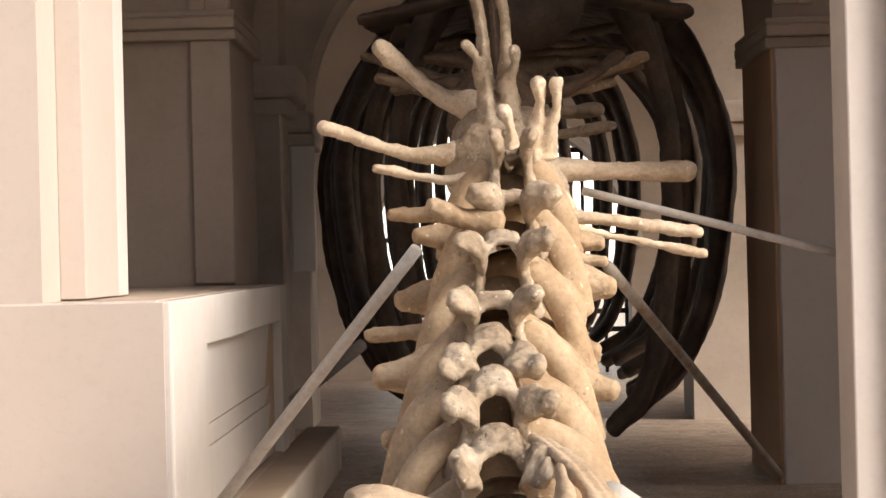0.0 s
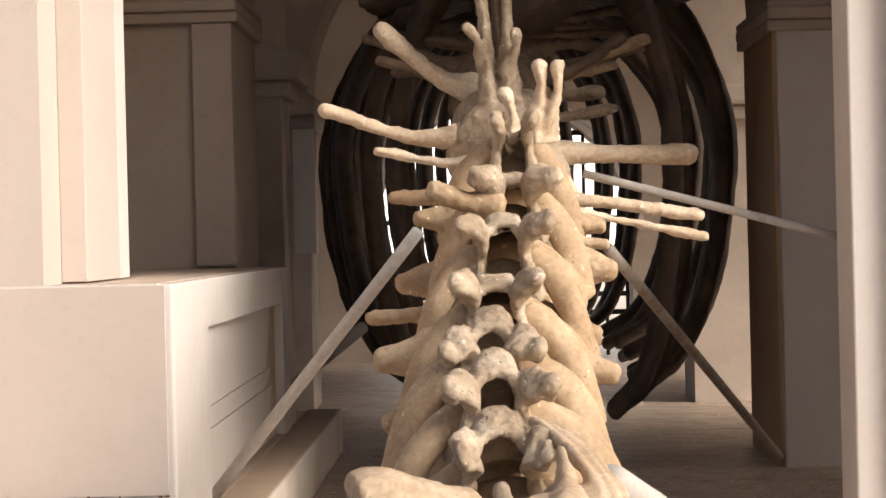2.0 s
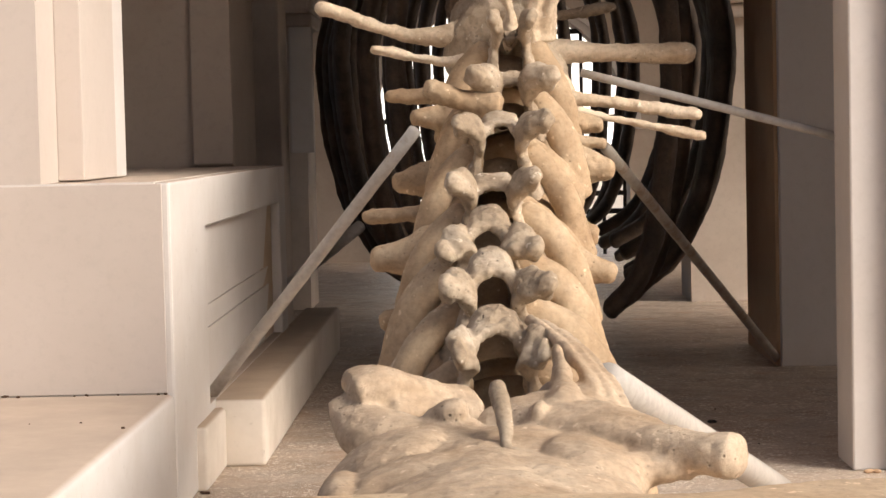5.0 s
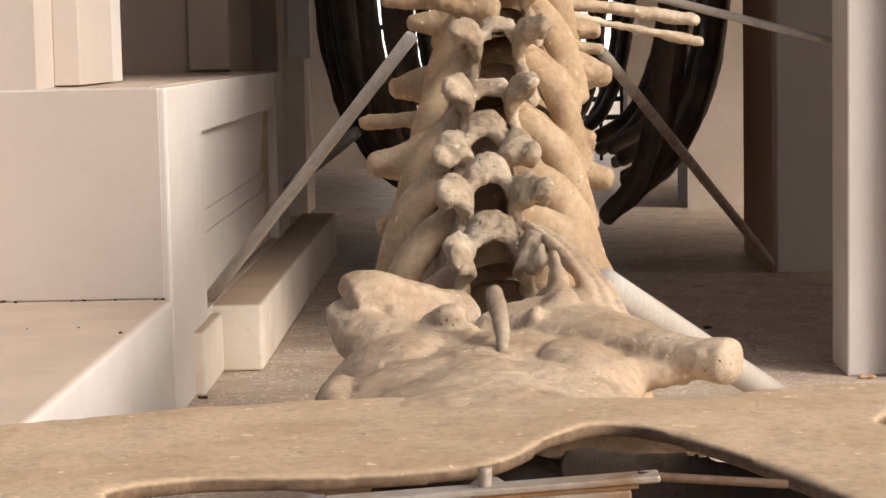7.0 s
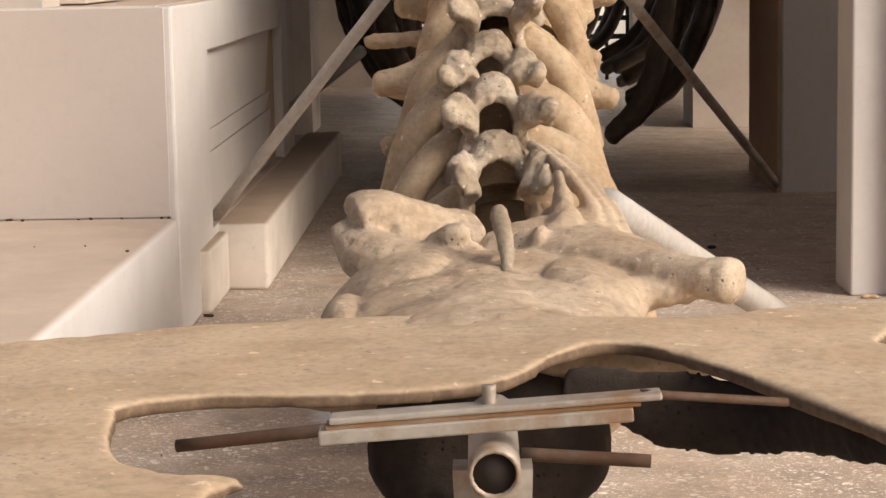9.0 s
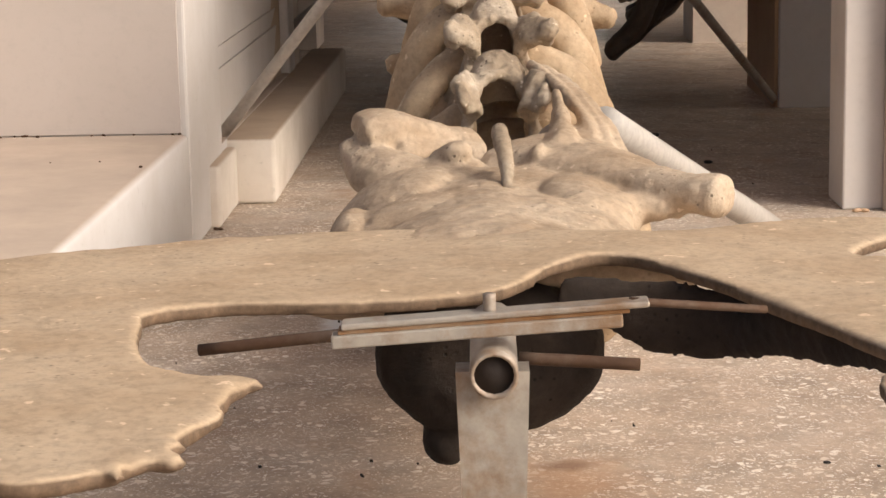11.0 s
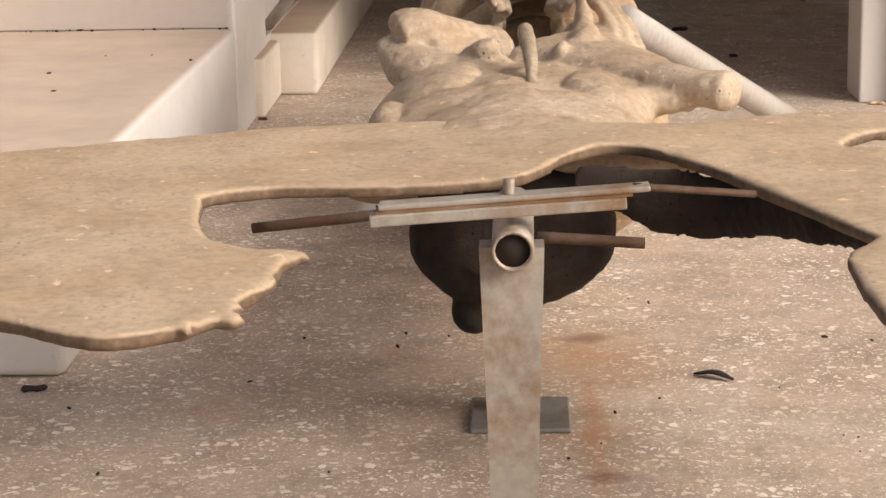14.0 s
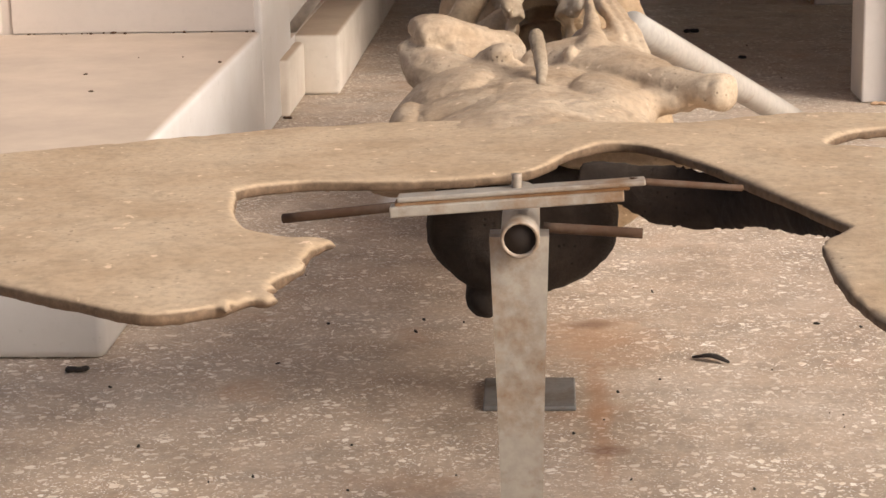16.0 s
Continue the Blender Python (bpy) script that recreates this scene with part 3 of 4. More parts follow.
def process(a, b, r0, r1, bend=(0, 0, 0), flat=0.6, parent=None, name="transverse_process", mat=None, tip=1.35, stout=True):
    """A rod-like blade of bone from a to b with a swollen, worn end."""
    a, b = Vector(a), Vector(b)
    m = (a + b) / 2 + Vector(bend)
    bm = bmesh.new()
    q = b + (m - b).normalized() * 0.05
    long = (b - a).length > 0.42
    k1, k2 = (1.9, 1.7) if stout and not long else (1.5, 1.0)
    if stout and not long:
        r1, flat = r1 * 1.4, min(1.0, flat * 1.25)
    loft(bm, [(*a, r0 * k1 * 1.2, r0 * k1), (*((a * 0.6 + m * 0.4)), r0 * k1, r0 * flat * k1), (*m, r1 * k2, r1 * flat * k2), (*q, r1 * tip, r1 * flat * tip), (*b, r1 * tip * 0.75, r1 * flat * tip * 0.75)], seg=14)
    return bone(name, bm, mat or BONE_OCHRE, parent or skeleton, voxel=0.007, rough=0.012, grain=0.085, smooth=2)


TOPS = [(0.041, 4.750, 0.749), (0.039, 5.150, 0.861), (0.026, 5.500, 0.962), (0.043, 5.850, 1.089), (0.076, 6.250, 1.253), (0.115, 6.650, 1.403), (0.128, 7.100, 1.622)]
# size, arch height, crest, horn height, horn reach, knob, half width of the canal
FORMS = [(1.18, 0.185, 0.018, -0.012, 0.098, 0.72, 0.068), (1.12, 0.180, 0.022, -0.004, 0.128, 1.05, 0.060), (1.05, 0.175, 0.024, -0.024, 0.124, 1.05, 0.056), (0.98, 0.185, -0.030, 0.022, 0.116, 1.0, 0.058),
         (0.92, 0.180, -0.004, 0.024, 0.134, 1.0, 0.058), (0.86, 0.150, -0.020, 0.026, 0.122, 1.35, 0.052), (0.80, 0.190, -0.085, 0.010, 0.066, 0.8, 0.044)]
for k, (p, (size, arch, hump, horn, reach, knob, half)) in enumerate(zip(TOPS, FORMS)):
    vertebra(p, size, 19, arch, hump, horn, reach, knob, random.Random(k + 5).uniform(-4, 4), half, seed=k)

# loin vertebrae with tall spines
def loin_vertebra(p, blades, mat=None):
    """A vertebra of the loins; blades: foot, top, half width, half depth of each horn or spine."""
    p = Vector(p)
    bm = bmesh.new()
    loft(bm, [(p.x - 0.02, p.y - 0.2, p.z - 0.46, 0.19, 0.20), (p.x - 0.02, p.y - 0.14, p.z - 0.44, 0.205, 0.21), (p.x - 0.02, p.y, p.z - 0.39, 0.17, 0.17), (p.x - 0.02, p.y + 0.2, p.z - 0.33, 0.19, 0.19)], seg=28)
    for sx in (-1, 1):
        loft(bm, [(p.x - 0.02 + sx * 0.06, p.y, p.z - 0.32, 0.05, 0.12), (p.x - 0.02 + sx * 0.05, p.y + 0.02, p.z - 0.18, 0.025, 0.09), (p.x - 0.02 + sx * 0.045, p.y, p.z - 0.08, 0.025, 0.06)], up=(0, 1, 0))
    for a, b, w, dp in blades:
        a, b = Vector(a), Vector(b)
        m = (a + b) / 2 + Vector((w * 0.5, 0, 0))
        loft(bm, [(*(a - (b - a) * 0.35), w * 2.2, dp * 1.3), (*a, w * 1.5, dp), (*m, w * 0.8, dp * 0.8), (*(b * 0.9 + a * 0.1), w * 1.15, dp * 0.9), (*b, w * 0.9, dp * 0.6)], seg=12, up=(0, 1, 0))
    return bone("vertebra", bm, mat or BONE, skeleton, voxel=0.008, rough=0.012, grain=0.05, smooth=2)


loin_vertebra((0.192, 7.600, 1.735), [((0.228, 7.600, 1.671), (0.239, 7.550, 1.849), 0.024, 0.05), ((0.277, 7.600, 1.638), (0.312, 7.550, 1.843), 0.021, 0.05),
                                 ((0.134, 7.500, 1.595), (0.106, 7.450, 1.737), 0.020, 0.05), ((0.171, 7.400, 1.507), (0.193, 7.350, 1.626), 0.022, 0.04), ((0.079, 7.400, 1.509), (0.065, 7.350, 1.629), 0.022, 0.04)], BONE_PALE)
loin_vertebra((0.108, 8.100, 1.963), [((0.131, 8.000, 1.864), (0.106, 8.100, 2.321), 0.024, 0.10), ((0.053, 8.000, 1.811), (-0.001, 8.100, 2.346), 0.026, 0.11), ((0.137, 7.900, 1.878), (0.165, 7.850, 1.998), 0.020, 0.03),
                                 ((0.028, 7.950, 1.907), (-0.026, 7.900, 2.024), 0.020, 0.03)], BONE_GREY)
loin_vertebra((0.110, 8.800, 2.199), [((0.105, 8.800, 2.005), (0.059, 8.900, 2.606), 0.018, 0.12)], BONE_BROWN)

# side processes: tip, root, half widths, flatness, swelling of the tip, sag
process((0.088, 7.950, 1.597), (-0.597, 7.900, 1.717), 0.050, 0.036, bend=(0, 0, -0.06), mat=BONE_PALE, flat=0.75, tip=1.10)
process((0.096, 8.350, 1.764), (-0.394, 8.300, 2.064), 0.060, 0.044, bend=(0.0, 0, -0.055), mat=BONE_PALE, flat=0.80, tip=1.12)
process((0.082, 7.650, 1.477), (-0.376, 7.600, 1.537), 0.045, 0.030, bend=(0, 0, -0.02), mat=BONE_PALE, flat=0.60, tip=1.10)
process((0.086, 7.850, 1.528), (0.831, 7.800, 1.498), 0.055, 0.044, bend=(0, 0, 0.00), mat=BONE_PALE, flat=0.80, tip=1.16)
process((0.077, 7.400, 1.361), (0.806, 7.350, 1.261), 0.045, 0.030, bend=(0, 0, 0.01), mat=BONE_PALE, flat=0.75, tip=1.12)
process((0.075, 7.300, 1.324), (0.809, 7.250, 1.184), 0.035, 0.024, bend=(0, 0, 0.01), mat=BONE_PALE, flat=0.70, tip=1.12)
process((0.114, 9.250, 1.880), (0.783, 9.200, 2.080), 0.060, 0.040, bend=(0, 0, -0.02), flat=0.60, tip=1.20)
process((0.110, 9.050, 1.845), (0.622, 9.000, 1.945), 0.040, 0.030, bend=(0, 0, 0.00), flat=0.60, tip=1.20)
process((0.100, 8.550, 1.765), (0.533, 8.500, 1.795), 0.055, 0.045, bend=(0, 0, 0.00), flat=0.60, tip=1.20, mat=BONE_GREY)
process((0.098, 8.450, 1.659), (0.581, 8.400, 1.719), 0.055, 0.035, bend=(0, 0, 0.00), flat=0.60, tip=1.20, mat=BONE_GREY)
process((0.074, 7.250, 1.263), (0.440, 7.200, 1.233), 0.060, 0.036, bend=(0, 0, 0.00), flat=0.60, tip=0.92)
process((0.072, 7.150, 1.196), (0.444, 7.100, 1.166), 0.035, 0.024, bend=(0, 0, 0.00), flat=0.60, tip=0.92)
process((0.069, 7.000, 1.131), (0.455, 6.950, 1.081), 0.060, 0.042, bend=(0, 0, 0.00), flat=0.80, tip=0.92)
process((0.057, 6.400, 0.933), (0.365, 6.350, 0.883), 0.055, 0.036, bend=(0, 0, 0.00), flat=0.80, tip=0.92)
process((0.052, 6.150, 0.846), (0.399, 6.100, 0.786), 0.055, 0.036, bend=(0, 0, 0.00), flat=0.80, tip=0.92)
process((0.062, 6.650, 1.300), (-0.150, 6.600, 1.362), 0.040, 0.036, bend=(0, 0, -0.01), flat=0.85, tip=1.35, stout=False)
process((0.076, 7.350, 1.351), (-0.309, 7.300, 1.351), 0.030, 0.020, bend=(0, 0, 0.00), flat=0.60, tip=1.20)
process((0.072, 7.150, 1.272), (-0.214, 7.100, 1.272), 0.050, 0.032, bend=(0, 0, 0.00), flat=0.70, tip=0.92)
process((0.067, 6.900, 1.075), (-0.269, 6.850, 1.055), 0.055, 0.034, bend=(0, 0, 0.00), flat=0.80, tip=0.92)
process((0.061, 6.600, 0.978), (-0.359, 6.550, 0.948), 0.055, 0.036, bend=(0, 0, 0.00), flat=0.80, tip=0.92)
process((0.055, 6.300, 0.861), (-0.315, 6.250, 0.831), 0.055, 0.038, bend=(0, 0, 0.00), flat=0.80, tip=0.92)
process((0.047, 5.900, 0.693), (-0.276, 5.850, 0.673), 0.055, 0.034, bend=(0, 0, 0.00), flat=0.80, tip=0.92)

# last vertebra: broad mound running down into the flat end bone
bm = bmesh.new()
tent_body(bm, [(0.02, 4.62, 0.30, 0.29, 0.24), (0.02, 4.5, 0.31, 0.31, 0.26), (0.01, 4.3, 0.32, 0.33, 0.275), (0.0, 4.1, 0.33, 0.345, 0.28), (0.0, 3.85, 0.36, 0.35, 0.258), (0.0, 3.6, 0.42, 0.345, 0.20), (0.0, 3.4, 0.48, 0.36, 0.135), (0.0, 3.2, 0.55, 0.38, 0.05)], lean=0.24, belly=0.12)
for x, y, z, a, b, c, turn in ((-0.258, 3.74, 0.54, 0.045, 0.14, 0.05, 34), (-0.19, 4.02, 0.545, 0.14, 0.2, 0.065, 26), (-0.15, 3.75, 0.55, 0.15, 0.18, 0.055, 14), (0.15, 3.70, 0.555, 0.15, 0.2, 0.05, -12), (0.215, 3.9, 0.56, 0.11, 0.20, 0.055, -20), (-0.08, 4.1, 0.575, 0.16, 0.2, 0.045, 0), (0.06, 4.05, 0.58, 0.18, 0.2, 0.04, 0)):
    ball(bm, (x, y, z), (a, b, c), (0, -turn, 0))
# wing with a squared, flaring end
loft(bm, [(-0.04, 4.42, 0.625, 0.07, 0.035), (-0.10, 4.40, 0.648, 0.07, 0.028), (-0.16, 4.38, 0.665, 0.075, 0.030), (-0.225, 4.35, 0.674, 0.088, 0.044), (-0.268, 4.34, 0.662, 0.092, 0.050)], seg=18, square=0.6)
loft(bm, [(-0.285, 4.33, 0.645, 0.05, 0.03), (-0.262, 4.30, 0.61, 0.06, 0.04), (-0.20, 4.20, 0.580, 0.09, 0.06), (-0.1, 4.15, 0.57, 0.08, 0.05)], seg=14)
loft(bm, [(-0.02, 4.40, 0.60, 0.09, 0.05), (-0.12, 4.37, 0.615, 0.09, 0.045), (-0.21, 4.33, 0.625, 0.09, 0.045)], seg=16)
# stout process with a broken end
loft(bm, [(0.12, 4.30, 0.575, 0.17, 0.085), (0.235, 4.12, 0.590, 0.12, 0.062), (0.33, 3.98, 0.590, 0.07, 0.046), (0.41, 3.90, 0.586, 0.055, 0.040), (0.462, 3.87, 0.585, 0.056, 0.044), (0.478, 3.86, 0.585, 0.054, 0.042)], seg=20, square=0.75)
loft(bm, [(0.23, 3.86, 0.56, 0.06, 0.05), (0.30, 3.90, 0.555, 0.05, 0.035), (0.40, 3.89, 0.563, 0.03, 0.025)], seg=14)
# blade beside the canal and strands along the flank of the next vertebra
loft(bm, [(0.165, 4.22, 0.585, 0.07, 0.09), (0.172, 4.36, 0.625, 0.034, 0.07), (0.176, 4.50, 0.672, 0.020, 0.05), (0.174, 4.58, 0.705, 0.012, 0.03)], up=(0, 1, 0))
for dx, dz in ((0.0, 0.0), (0.032, -0.012), (0.062, -0.030)):
    loft(bm, [(0.120 + dx, 4.90, 0.760 + dz, 0.014, 0.015), (0.170 + dx, 4.74, 0.732 + dz, 0.014, 0.016), (0.215 + dx, 4.60, 0.690 + dz, 0.014, 0.017), (0.250 + dx, 4.48, 0.635 + dz, 0.015, 0.018), (0.262 + dx, 4.40, 0.580 + dz, 0.018, 0.018)], seg=10)
loft(bm, [(0.16, 4.55, 0.56, 0.10, 0.10), (0.24, 4.48, 0.55, 0.09, 0.09), (0.28, 4.40, 0.52, 0.07, 0.08)], seg=16)
# lumps round the foot of the canal
for x, y, z, a, b, c in ((-0.062, 4.16, 0.640, 0.036, 0.05, 0.030), (-0.090, 4.18, 0.622, 0.028, 0.05, 0.030), (-0.020, 4.15, 0.612, 0.020, 0.03, 0.014), (0.112, 4.14, 0.635, 0.016, 0.04, 0.030), (0.082, 4.16, 0.605, 0.034, 0.03, 0.014), (0.16, 4.2, 0.615, 0.03, 0.08, 0.03)):
    ball(bm, (x, y, z), (a, b, c), (0, 20 * x / 0.1, 0))
bone("end_vertebra", bm, BONE, skeleton, voxel=0.007, rough=0.007, grain=0.06, smooth=3)
bm = bmesh.new()
loft(bm, [(0.033, 4.06, 0.700) + (0.019, 0.019), (0.042, 3.98, 0.665) + (0.018, 0.018), (0.047, 3.90, 0.632) + (0.014, 0.014), (0.046, 3.86, 0.610) + (0.011, 0.011), (0.056, 3.845, 0.603) + (0.010, 0.010), (0.068, 3.85, 0.607) + (0.009, 0.009)], seg=12, up=(0, 1, 0))
bone("peg", bm, BONE_GREY, skeleton, voxel=0.005, rough=0.003, grain=0.04, smooth=2)


# flat end bone: a thin broken sheet with a lobe either side and an arched front edge
def sheet(bm, stations, height, thick=0.024, nv=14):
    """A thin sheet over the plan; stations: x, y of the back edge, y of the front edge. height(x, y): its upper face."""
    rows = []
    for x, yb, yf in smooth_path(stations, 6):
        up, low = [], []
        for k in range(nv + 1):
            y = yb + (yf - yb) * k / nv
            z = height(x, y)
            up.append(bm.verts.new((x, y, z)))
            low.append(bm.verts.new((x, y, z - thick)))
        rows.append(up + low[::-1])
    n = len(rows[0])
    for a, b in zip(rows, rows[1:]):
        for k in range(n):
            bm.faces.new((a[k], a[(k + 1) % n], b[(k + 1) % n], b[k]))
    bm.faces.new(rows[0])
    bm.faces.new(list(reversed(rows[-1])))


def plate_height(x, y):
    swell = 0.012 * math.exp(-((x - 0.15) / 0.22) ** 2) * math.exp(-((y - 3.1) / 0.25) ** 2)
    return 0.600 + swell + 0.006 * math.sin(3.1 * x + 0.6) * math.sin(2.3 * y) - 0.010 * max(0.0, (2.3 - y) / 0.4)


bm = bmesh.new()
sheet(bm, [(-1.22, 3.06, 2.6), (-1.06, 3.14, 2.5), (-0.77, 3.29, 2.5), (-0.60, 3.38, 2.58), (-0.50, 3.42, 2.765), (-0.44, 3.43, 2.81), (-0.37, 3.44, 2.83), (-0.22, 3.45, 2.82), (-0.05, 3.43, 2.845), (0.03, 3.41, 2.885), (0.115, 3.38, 3.03),
           (0.19, 3.36, 3.10), (0.29, 3.35, 3.03), (0.40, 3.38, 2.834), (0.48, 3.43, 2.633), (0.56, 3.46, 2.42), (0.60, 3.47, 2.35)], plate_height)
sheet(bm, [(0.57, 3.3, 2.4), (0.62, 3.13, 2.3), (0.70, 3.09, 2.25), (0.80, 3.02, 2.3), (0.86, 2.9, 2.5)], plate_height)
sheet(bm, [(0.54, 3.46, 3.1), (0.60, 3.48, 3.12), (0.65, 3.49, 3.22), (0.71, 3.49, 3.285), (0.78, 3.49, 3.32), (0.92, 3.48, 3.36)], plate_height)
sheet(bm, [(-1.15, 2.75, 2.42), (-1.0, 2.75, 2.25), (-0.77, 2.75, 2.075), (-0.64, 2.75, 1.985), (-0.56, 2.75, 1.93), (-0.51, 2.74, 1.915), (-0.488, 2.58, 1.92), (-0.455, 2.45, 1.935), (-0.41, 2.40, 1.975), (-0.375, 2.375, 2.05), (-0.345, 2.36, 2.13), (-0.322, 2.345, 2.25)], plate_height)
sheet(bm, [(0.492, 2.30, 2.16), (0.505, 2.34, 1.98), (0.535, 2.38, 1.88), (0.60, 2.5, 1.84), (0.66, 2.5, 1.90), (0.73, 2.5, 2.1)], plate_height)
# chipped rim of the lobe
rc = random.Random(4)
for k in range(12):
    x, y = ((-0.322, 2.345), (-0.335, 2.16), (-0.37, 2.06), (-0.41, 1.985))[k % 4]
    ball(bm, (x + rc.uniform(-0.012, 0.012), y + rc.uniform(-0.05, 0.05), 0.588), (rc.uniform(0.010, 0.022), rc.uniform(0.02, 0.045), 0.013), (0, 0, rc.uniform(0, 90)))
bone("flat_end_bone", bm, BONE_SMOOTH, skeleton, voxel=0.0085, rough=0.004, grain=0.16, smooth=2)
# Dark sheet added for the shaded, stained hollow under the arched edge.
bm = bmesh.new()
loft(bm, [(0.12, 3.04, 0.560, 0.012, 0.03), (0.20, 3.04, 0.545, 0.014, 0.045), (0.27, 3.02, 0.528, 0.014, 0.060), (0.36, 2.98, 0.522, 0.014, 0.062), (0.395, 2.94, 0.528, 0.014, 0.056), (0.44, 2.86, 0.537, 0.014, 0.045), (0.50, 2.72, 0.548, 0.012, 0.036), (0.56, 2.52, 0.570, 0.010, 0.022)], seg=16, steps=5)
bone("broken_flap", bm, BONE_DARK, skeleton, voxel=0.008, rough=0.008, grain=0.08, smooth=2, label="dark sheet for the shaded hollow under the flat bone")

# body hanging under the flat bone; its shade is put into the near-black colour
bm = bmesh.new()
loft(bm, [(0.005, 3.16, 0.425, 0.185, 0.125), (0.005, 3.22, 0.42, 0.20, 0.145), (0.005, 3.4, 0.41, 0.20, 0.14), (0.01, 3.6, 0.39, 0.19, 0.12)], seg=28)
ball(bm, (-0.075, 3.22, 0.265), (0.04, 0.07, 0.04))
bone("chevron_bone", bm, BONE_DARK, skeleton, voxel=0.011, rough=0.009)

# ribs
def rib(y, cx, half, top, bottom, side, thick, lean):
    bm = bmesh.new()
    st = []
    n = 11
    for k in range(n):
        a = math.pi * (0.05 + 0.87 * k / (n - 1))
        zz = bottom + (top - bottom) * (0.5 + 0.5 * math.cos(a))
        xx = cx + side * half * (math.sin(a) ** 1.9 if a < math.pi / 2 else math.sin(a) ** 0.45)
        w = thick * (1.25 if a < 1.2 else 1.0)
        st.append((xx, y + lean * k / n, zz, w * (0.62 if a < 1.0 else 0.46), w))
    loft(bm, st, seg=10, steps=3, up=(0, 1, 0))
    return bone("rib", bm, BONE_RIB, skeleton, voxel=0.018, rough=0.014, grain=0.2, smooth=2)


for k in range(17):
    y = 9.9 + k * 0.47
    half = 0.74 + 0.54 * min(1.0, k / 6) - 0.70 * max(0.0, (k - 9) / 7)
    for side in (-1, 1):
        j = random.Random(k * 7 + side).uniform(-0.09, 0.09)
        rib(y, 0.31 + j * 0.3, half + j, 3.0 + 0.02 * k, 0.14 + 2 * abs(j) + 0.015 * k, side, 0.10 + 0.25 * abs(j), 0.5 + 2 * j)
for k in range(6):
    y, z = 8.75 + 0.36 * k, 1.93 + 0.075 * k
    rb = random.Random(50 + k)
    for sx in (-1, 1):
        tipx = 0.14 + sx * (0.56 + rb.uniform(-0.1, 0.1))
        bm = bmesh.new()
        loft(bm, [(0.14, y, z - 0.05, 0.09, 0.09), (0.14 + sx * 0.25, y + 0.1, z + rb.uniform(-0.06, 0.02), 0.055, 0.030), (tipx, y + 0.2, z + rb.uniform(-0.08, 0.14), 0.045, 0.024)], seg=12)
        bone("transverse_process", bm, BONE_BROWN, skeleton, voxel=0.012, rough=0.014, grain=0.08, smooth=2)
for k in range(14):
    y = 9.5 + k * 0.58
    z = 2.38 + 0.05 * min(k, 8)
    bm = bmesh.new()
    loft(bm, [(0.25, y - 0.2, z, 0.27, 0.26), (0.25, y, z + 0.02, 0.24, 0.23), (0.25, y + 0.2, z + 0.05, 0.27, 0.26)], seg=22)
    loft(bm, [(0.25, y, z + 0.1, 0.05, 0.12), (0.25, y + 0.1, z + 0.75, 0.04, 0.14)], up=(0, 1, 0))
    for sx in (-1, 1):
        loft(bm, [(0.25 + sx * 0.15, y, z + 0.08, 0.12, 0.05), (0.25 + sx * 0.45, y + 0.08, z + 0.0, 0.10, 0.035), (0.25 + sx * 0.78, y + 0.15, z - 0.06, 0.12, 0.035)])
    bone("thoracic_vertebra", bm, BONE_RIB, skeleton, voxel=0.02, rough=0.02, grain=0.2)

# ---- props ----
support = thing("support_post", (0, 2.6, 0), "grimy grey steel post with a crossbar and a short open pipe", "post")
bm = bmesh.new()
vs = []
for z, hw in ((0.0, 0.036), (0.25, 0.042), (0.548, 0.052)):
    vs.append([bm.verts.new((0.008 + sx * hw, sy * 0.03, z)) for sx, sy in ((-1, -1), (1, -1), (1, 1), (-1, 1))])
for a, b in zip(vs, vs[1:]):
    for k in range(4):
        bm.faces.new((a[k], a[(k + 1) % 4], b[(k + 1) % 4], b[k]))
bm.faces.new(vs[0])
bm.faces.new(vs[-1])
part("post", bm, STEEL, support)
rod("pipe_socket", (0.010, -0.075, 0.553), (0.010, 0.25, 0.556), 0.034, STEEL, support, "short open grimy pipe", bore=0.028)
# Black disc stands in for the shade inside the open pipe.
rod("pipe_bore", (0.010, -0.064, 0.5531), (0.010, -0.050, 0.5532), 0.0284, LEAF, support, "black disc for the shade inside the pipe")
bar = part("crossbar", box((-0.215, -0.02, -0.004), (0.19, 0.02, 0.015), 0.003), STEEL, support, "rust-streaked flat crossbar")
bar.matrix_basis = pose(0, -0.03, 0.605, 0, -3.6, 0)
web = part("web", box((-0.205, -0.016, 0.0152), (0.20, 0.02, 0.0213), 0.001), RUST_ORANGE, support, "rusty groove of the crossbar")
web.matrix_basis = pose(0, -0.03, 0.605, 0, -3.6, 0)
flange = part("flange", box((-0.20, -0.02, 0.0215), (0.228, 0.02, 0.031), 0.003), STEEL, support)
flange.matrix_basis = pose(0, -0.03, 0.605, 0, -3.6, 0)
bolt = rod("bolt", (0.005, -0.03, 0.62), (0.005, -0.03, 0.66), 0.009, STEEL, support, "rusty bolt")
rod("pin", (-0.42, 0.10, 0.555), (-0.15, 0.05, 0.592), 0.009, RUST, support, "bent rusty rod")
rod("pin", (0.05, 0.25, 0.50), (0.235, 0.25, 0.487), 0.010, RUST, support, "rusty rod")
rod("pin", (0.2, -0.03, 0.646), (0.40, 0.06, 0.612), 0.006, RUST, support, "rusty rod")
rear = thing("rear_support", (0.016, 3.38, 0), "dark square base plate with a hidden steel post", "post")
part("base_plate", box((-0.10, -0.11, 0.0), (0.10, 0.10, 0.012), 0.004), PLATE, rear)
rod("stem", (0, 0, 0.01), (0, 0, 0.4), 0.03, STEEL, rear)

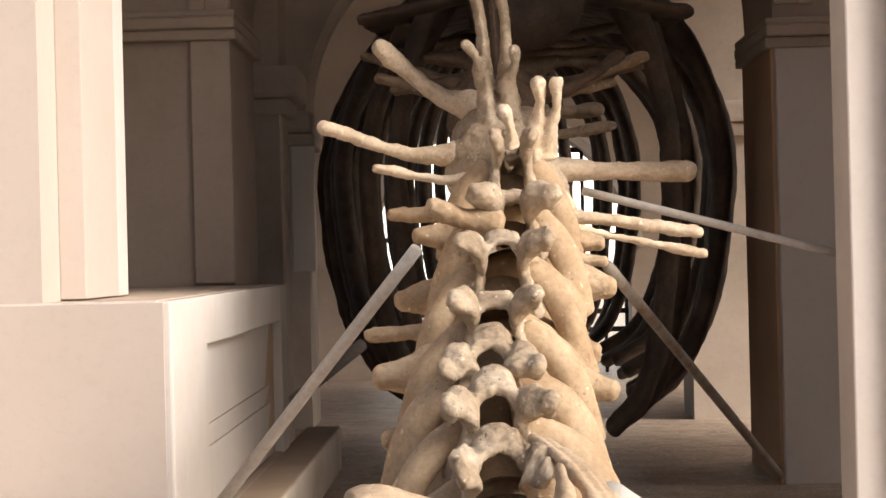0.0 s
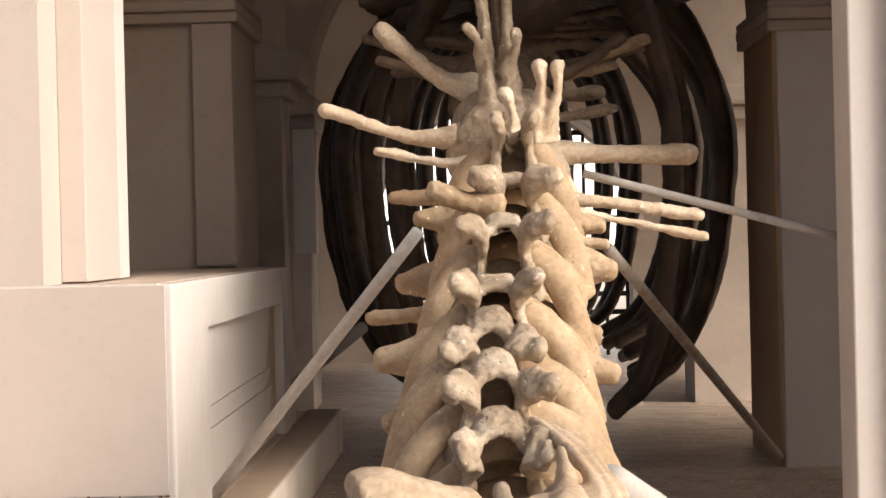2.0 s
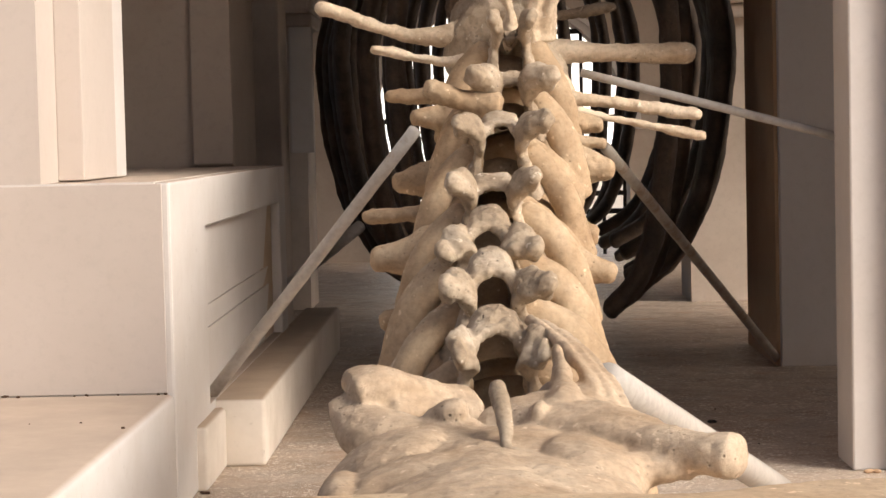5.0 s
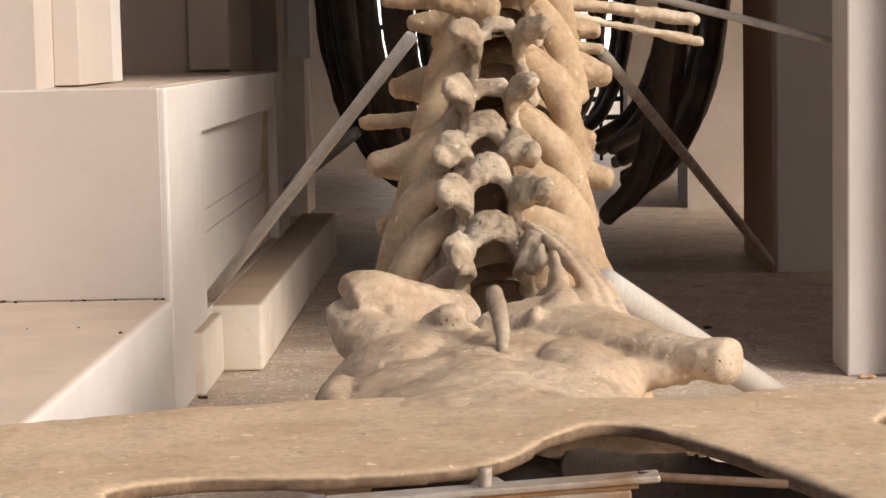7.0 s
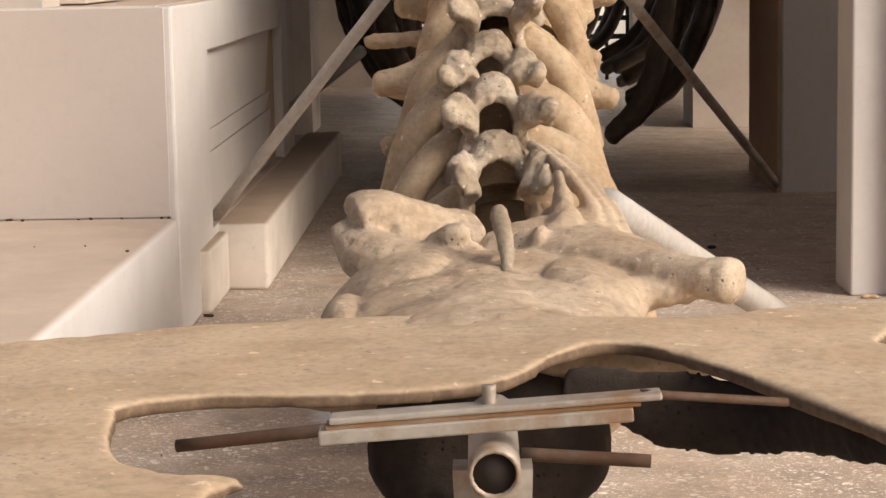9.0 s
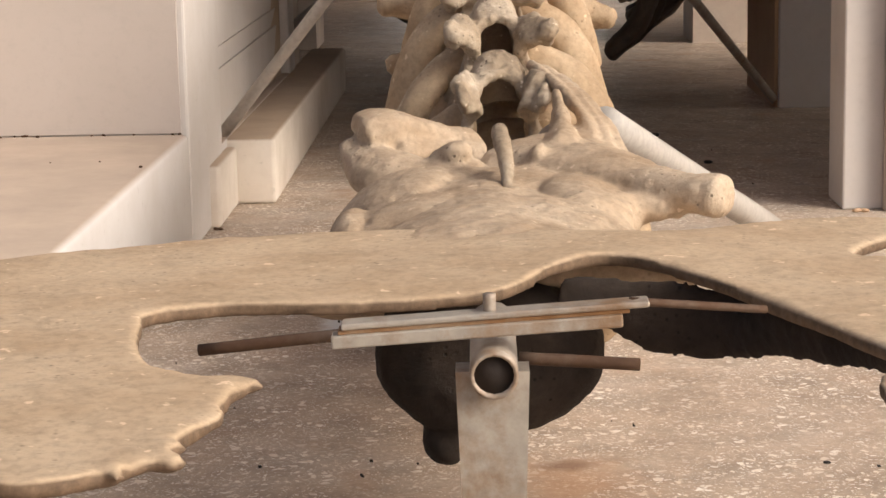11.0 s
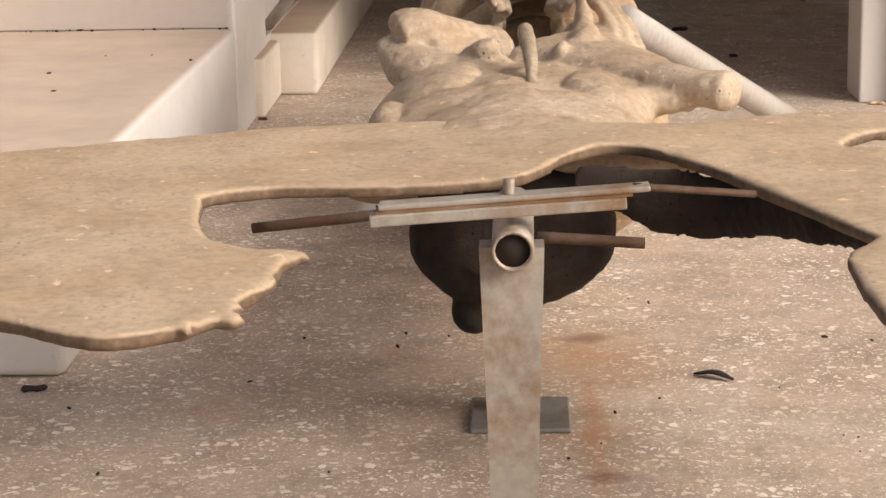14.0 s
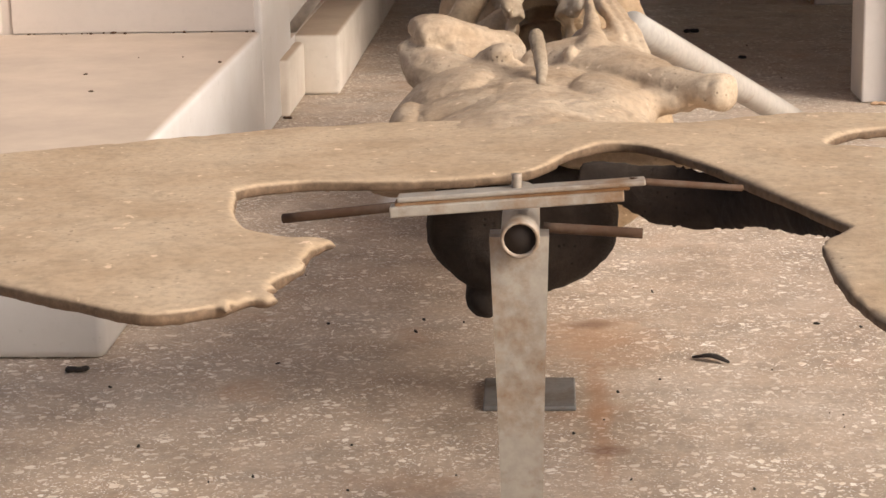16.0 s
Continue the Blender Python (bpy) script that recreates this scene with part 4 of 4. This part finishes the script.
def prop(a, b, r, label, mat=PIPE):
    t = thing("prop_pole", a, label, "pole")
    o = rod("tube", (0, 0, 0), Vector(b) - Vector(a), r, mat, t)
    return t


prop((-1.037, 7.600, 0.228), (-0.206, 7.000, 1.228), 0.023, "grey painted pipe propping the spine from the plinth")
prop((-1.261, 11.324, 0.250), (-0.612, 10.600, 0.752), 0.032, "grey painted pipe propping the spine from the plinth")
prop((0.983, 6.737, 0.010), (0.304, 4.900, 0.608), 0.045, "thick grey pipe propping the spine from the floor")
prop((1.321, 7.500, 1.172), (0.394, 7.600, 1.430), 0.016, "thin rust-streaked rod tying the spine to the jamb")
prop((1.543, 10.509, 0.010), (0.481, 7.600, 1.150), 0.022, "grey rod propping the spine from the pier's foot", STEEL)

# ---- small things ----
leaf = bmesh.new()
loft(leaf, [(-0.045, 0.0, 0.006, 0.004, 0.003), (0, 0.004, 0.014, 0.014, 0.004), (0.045, -0.006, 0.006, 0.004, 0.003)], seg=8)
lf = tagged(part("dead_leaf", leaf, LEAF, None, smooth=True), "curled black dead leaf lying on the terrazzo", "leaf")
lf.location = (0.43, 3.63, 0.0)
lf.rotation_euler = (0, 0, radians(-25))

rnd = random.Random(11)
bm = bmesh.new()
for k in range(120):
    x, y = rnd.uniform(-0.95, 1.25), 2.5 + 6.5 * rnd.random() ** 1.6
    if x < -0.78 and y > 6.9:
        continue
    r = rnd.uniform(0.0018, 0.0048) * (1 + 0.5 * (y > 5))
    m = pose(x, y, r * 0.4, rnd.uniform(0, 90), rnd.uniform(0, 90), rnd.uniform(0, 360)) @ Matrix.Diagonal((r * rnd.uniform(0.8, 2.2), r, r * 0.6, 1))
    bmesh.ops.create_icosphere(bm, subdivisions=1, radius=1.0, matrix=m)
tagged(part("floor_debris", bm, LEAF), "small dark crumbs scattered over the terrazzo", "debris", kind="stuff")
bm = bmesh.new()
for k in range(22):
    x, y = rnd.uniform(-1.9, -1.0), 6.50 - abs(rnd.gauss(0, 0.02)) if k < 16 else rnd.uniform(5.0, 6.4)
    r = rnd.uniform(0.003, 0.008)
    m = pose(x, y, 0.40 + r * 0.4, 0, 0, rnd.uniform(0, 360)) @ Matrix.Diagonal((r * rnd.uniform(0.8, 2.2), r, r * 0.6, 1))
    bmesh.ops.create_icosphere(bm, subdivisions=1, radius=1.0, matrix=m)
tagged(part("platform_debris", bm, RUST), "brown crumbs along the foot of the ledge wall", "debris", kind="stuff")


def lump(at, r, label, mat, name):
    bm = bmesh.new()
    for k in range(4):
        ball(bm, (rnd.uniform(-r, r), rnd.uniform(-r, r) * 0.5, r * 0.3), (r * 0.7, r * 0.5, r * 0.35), (0, 0, rnd.uniform(0, 180)))
    ob = tagged(bone(name, bm, mat, None, voxel=0.004, rough=0.003, grain=0.03, smooth=2), label, "debris")
    ob.location = at
    return ob


lump((-1.03, 3.58, 0.0), 0.02, "clod of dark dirt at the platform's foot", LEAF, "dirt_clod")
lump((-0.955, 6.93, 0.0), 0.015, "flake of brown debris beside the plinth", RUST, "dirt_clod")
lump((1.36, 7.10, 0.0), 0.022, "broken red brick crumb at the jamb's foot", RAW, "brick_crumb")
lump((0.78, 9.3, 0.0), 0.03, "dark clod on the passage floor", LEAF, "dirt_clod")
lump((0.95, 8.4, 0.0), 0.02, "dark clod on the passage floor", LEAF, "dirt_clod")
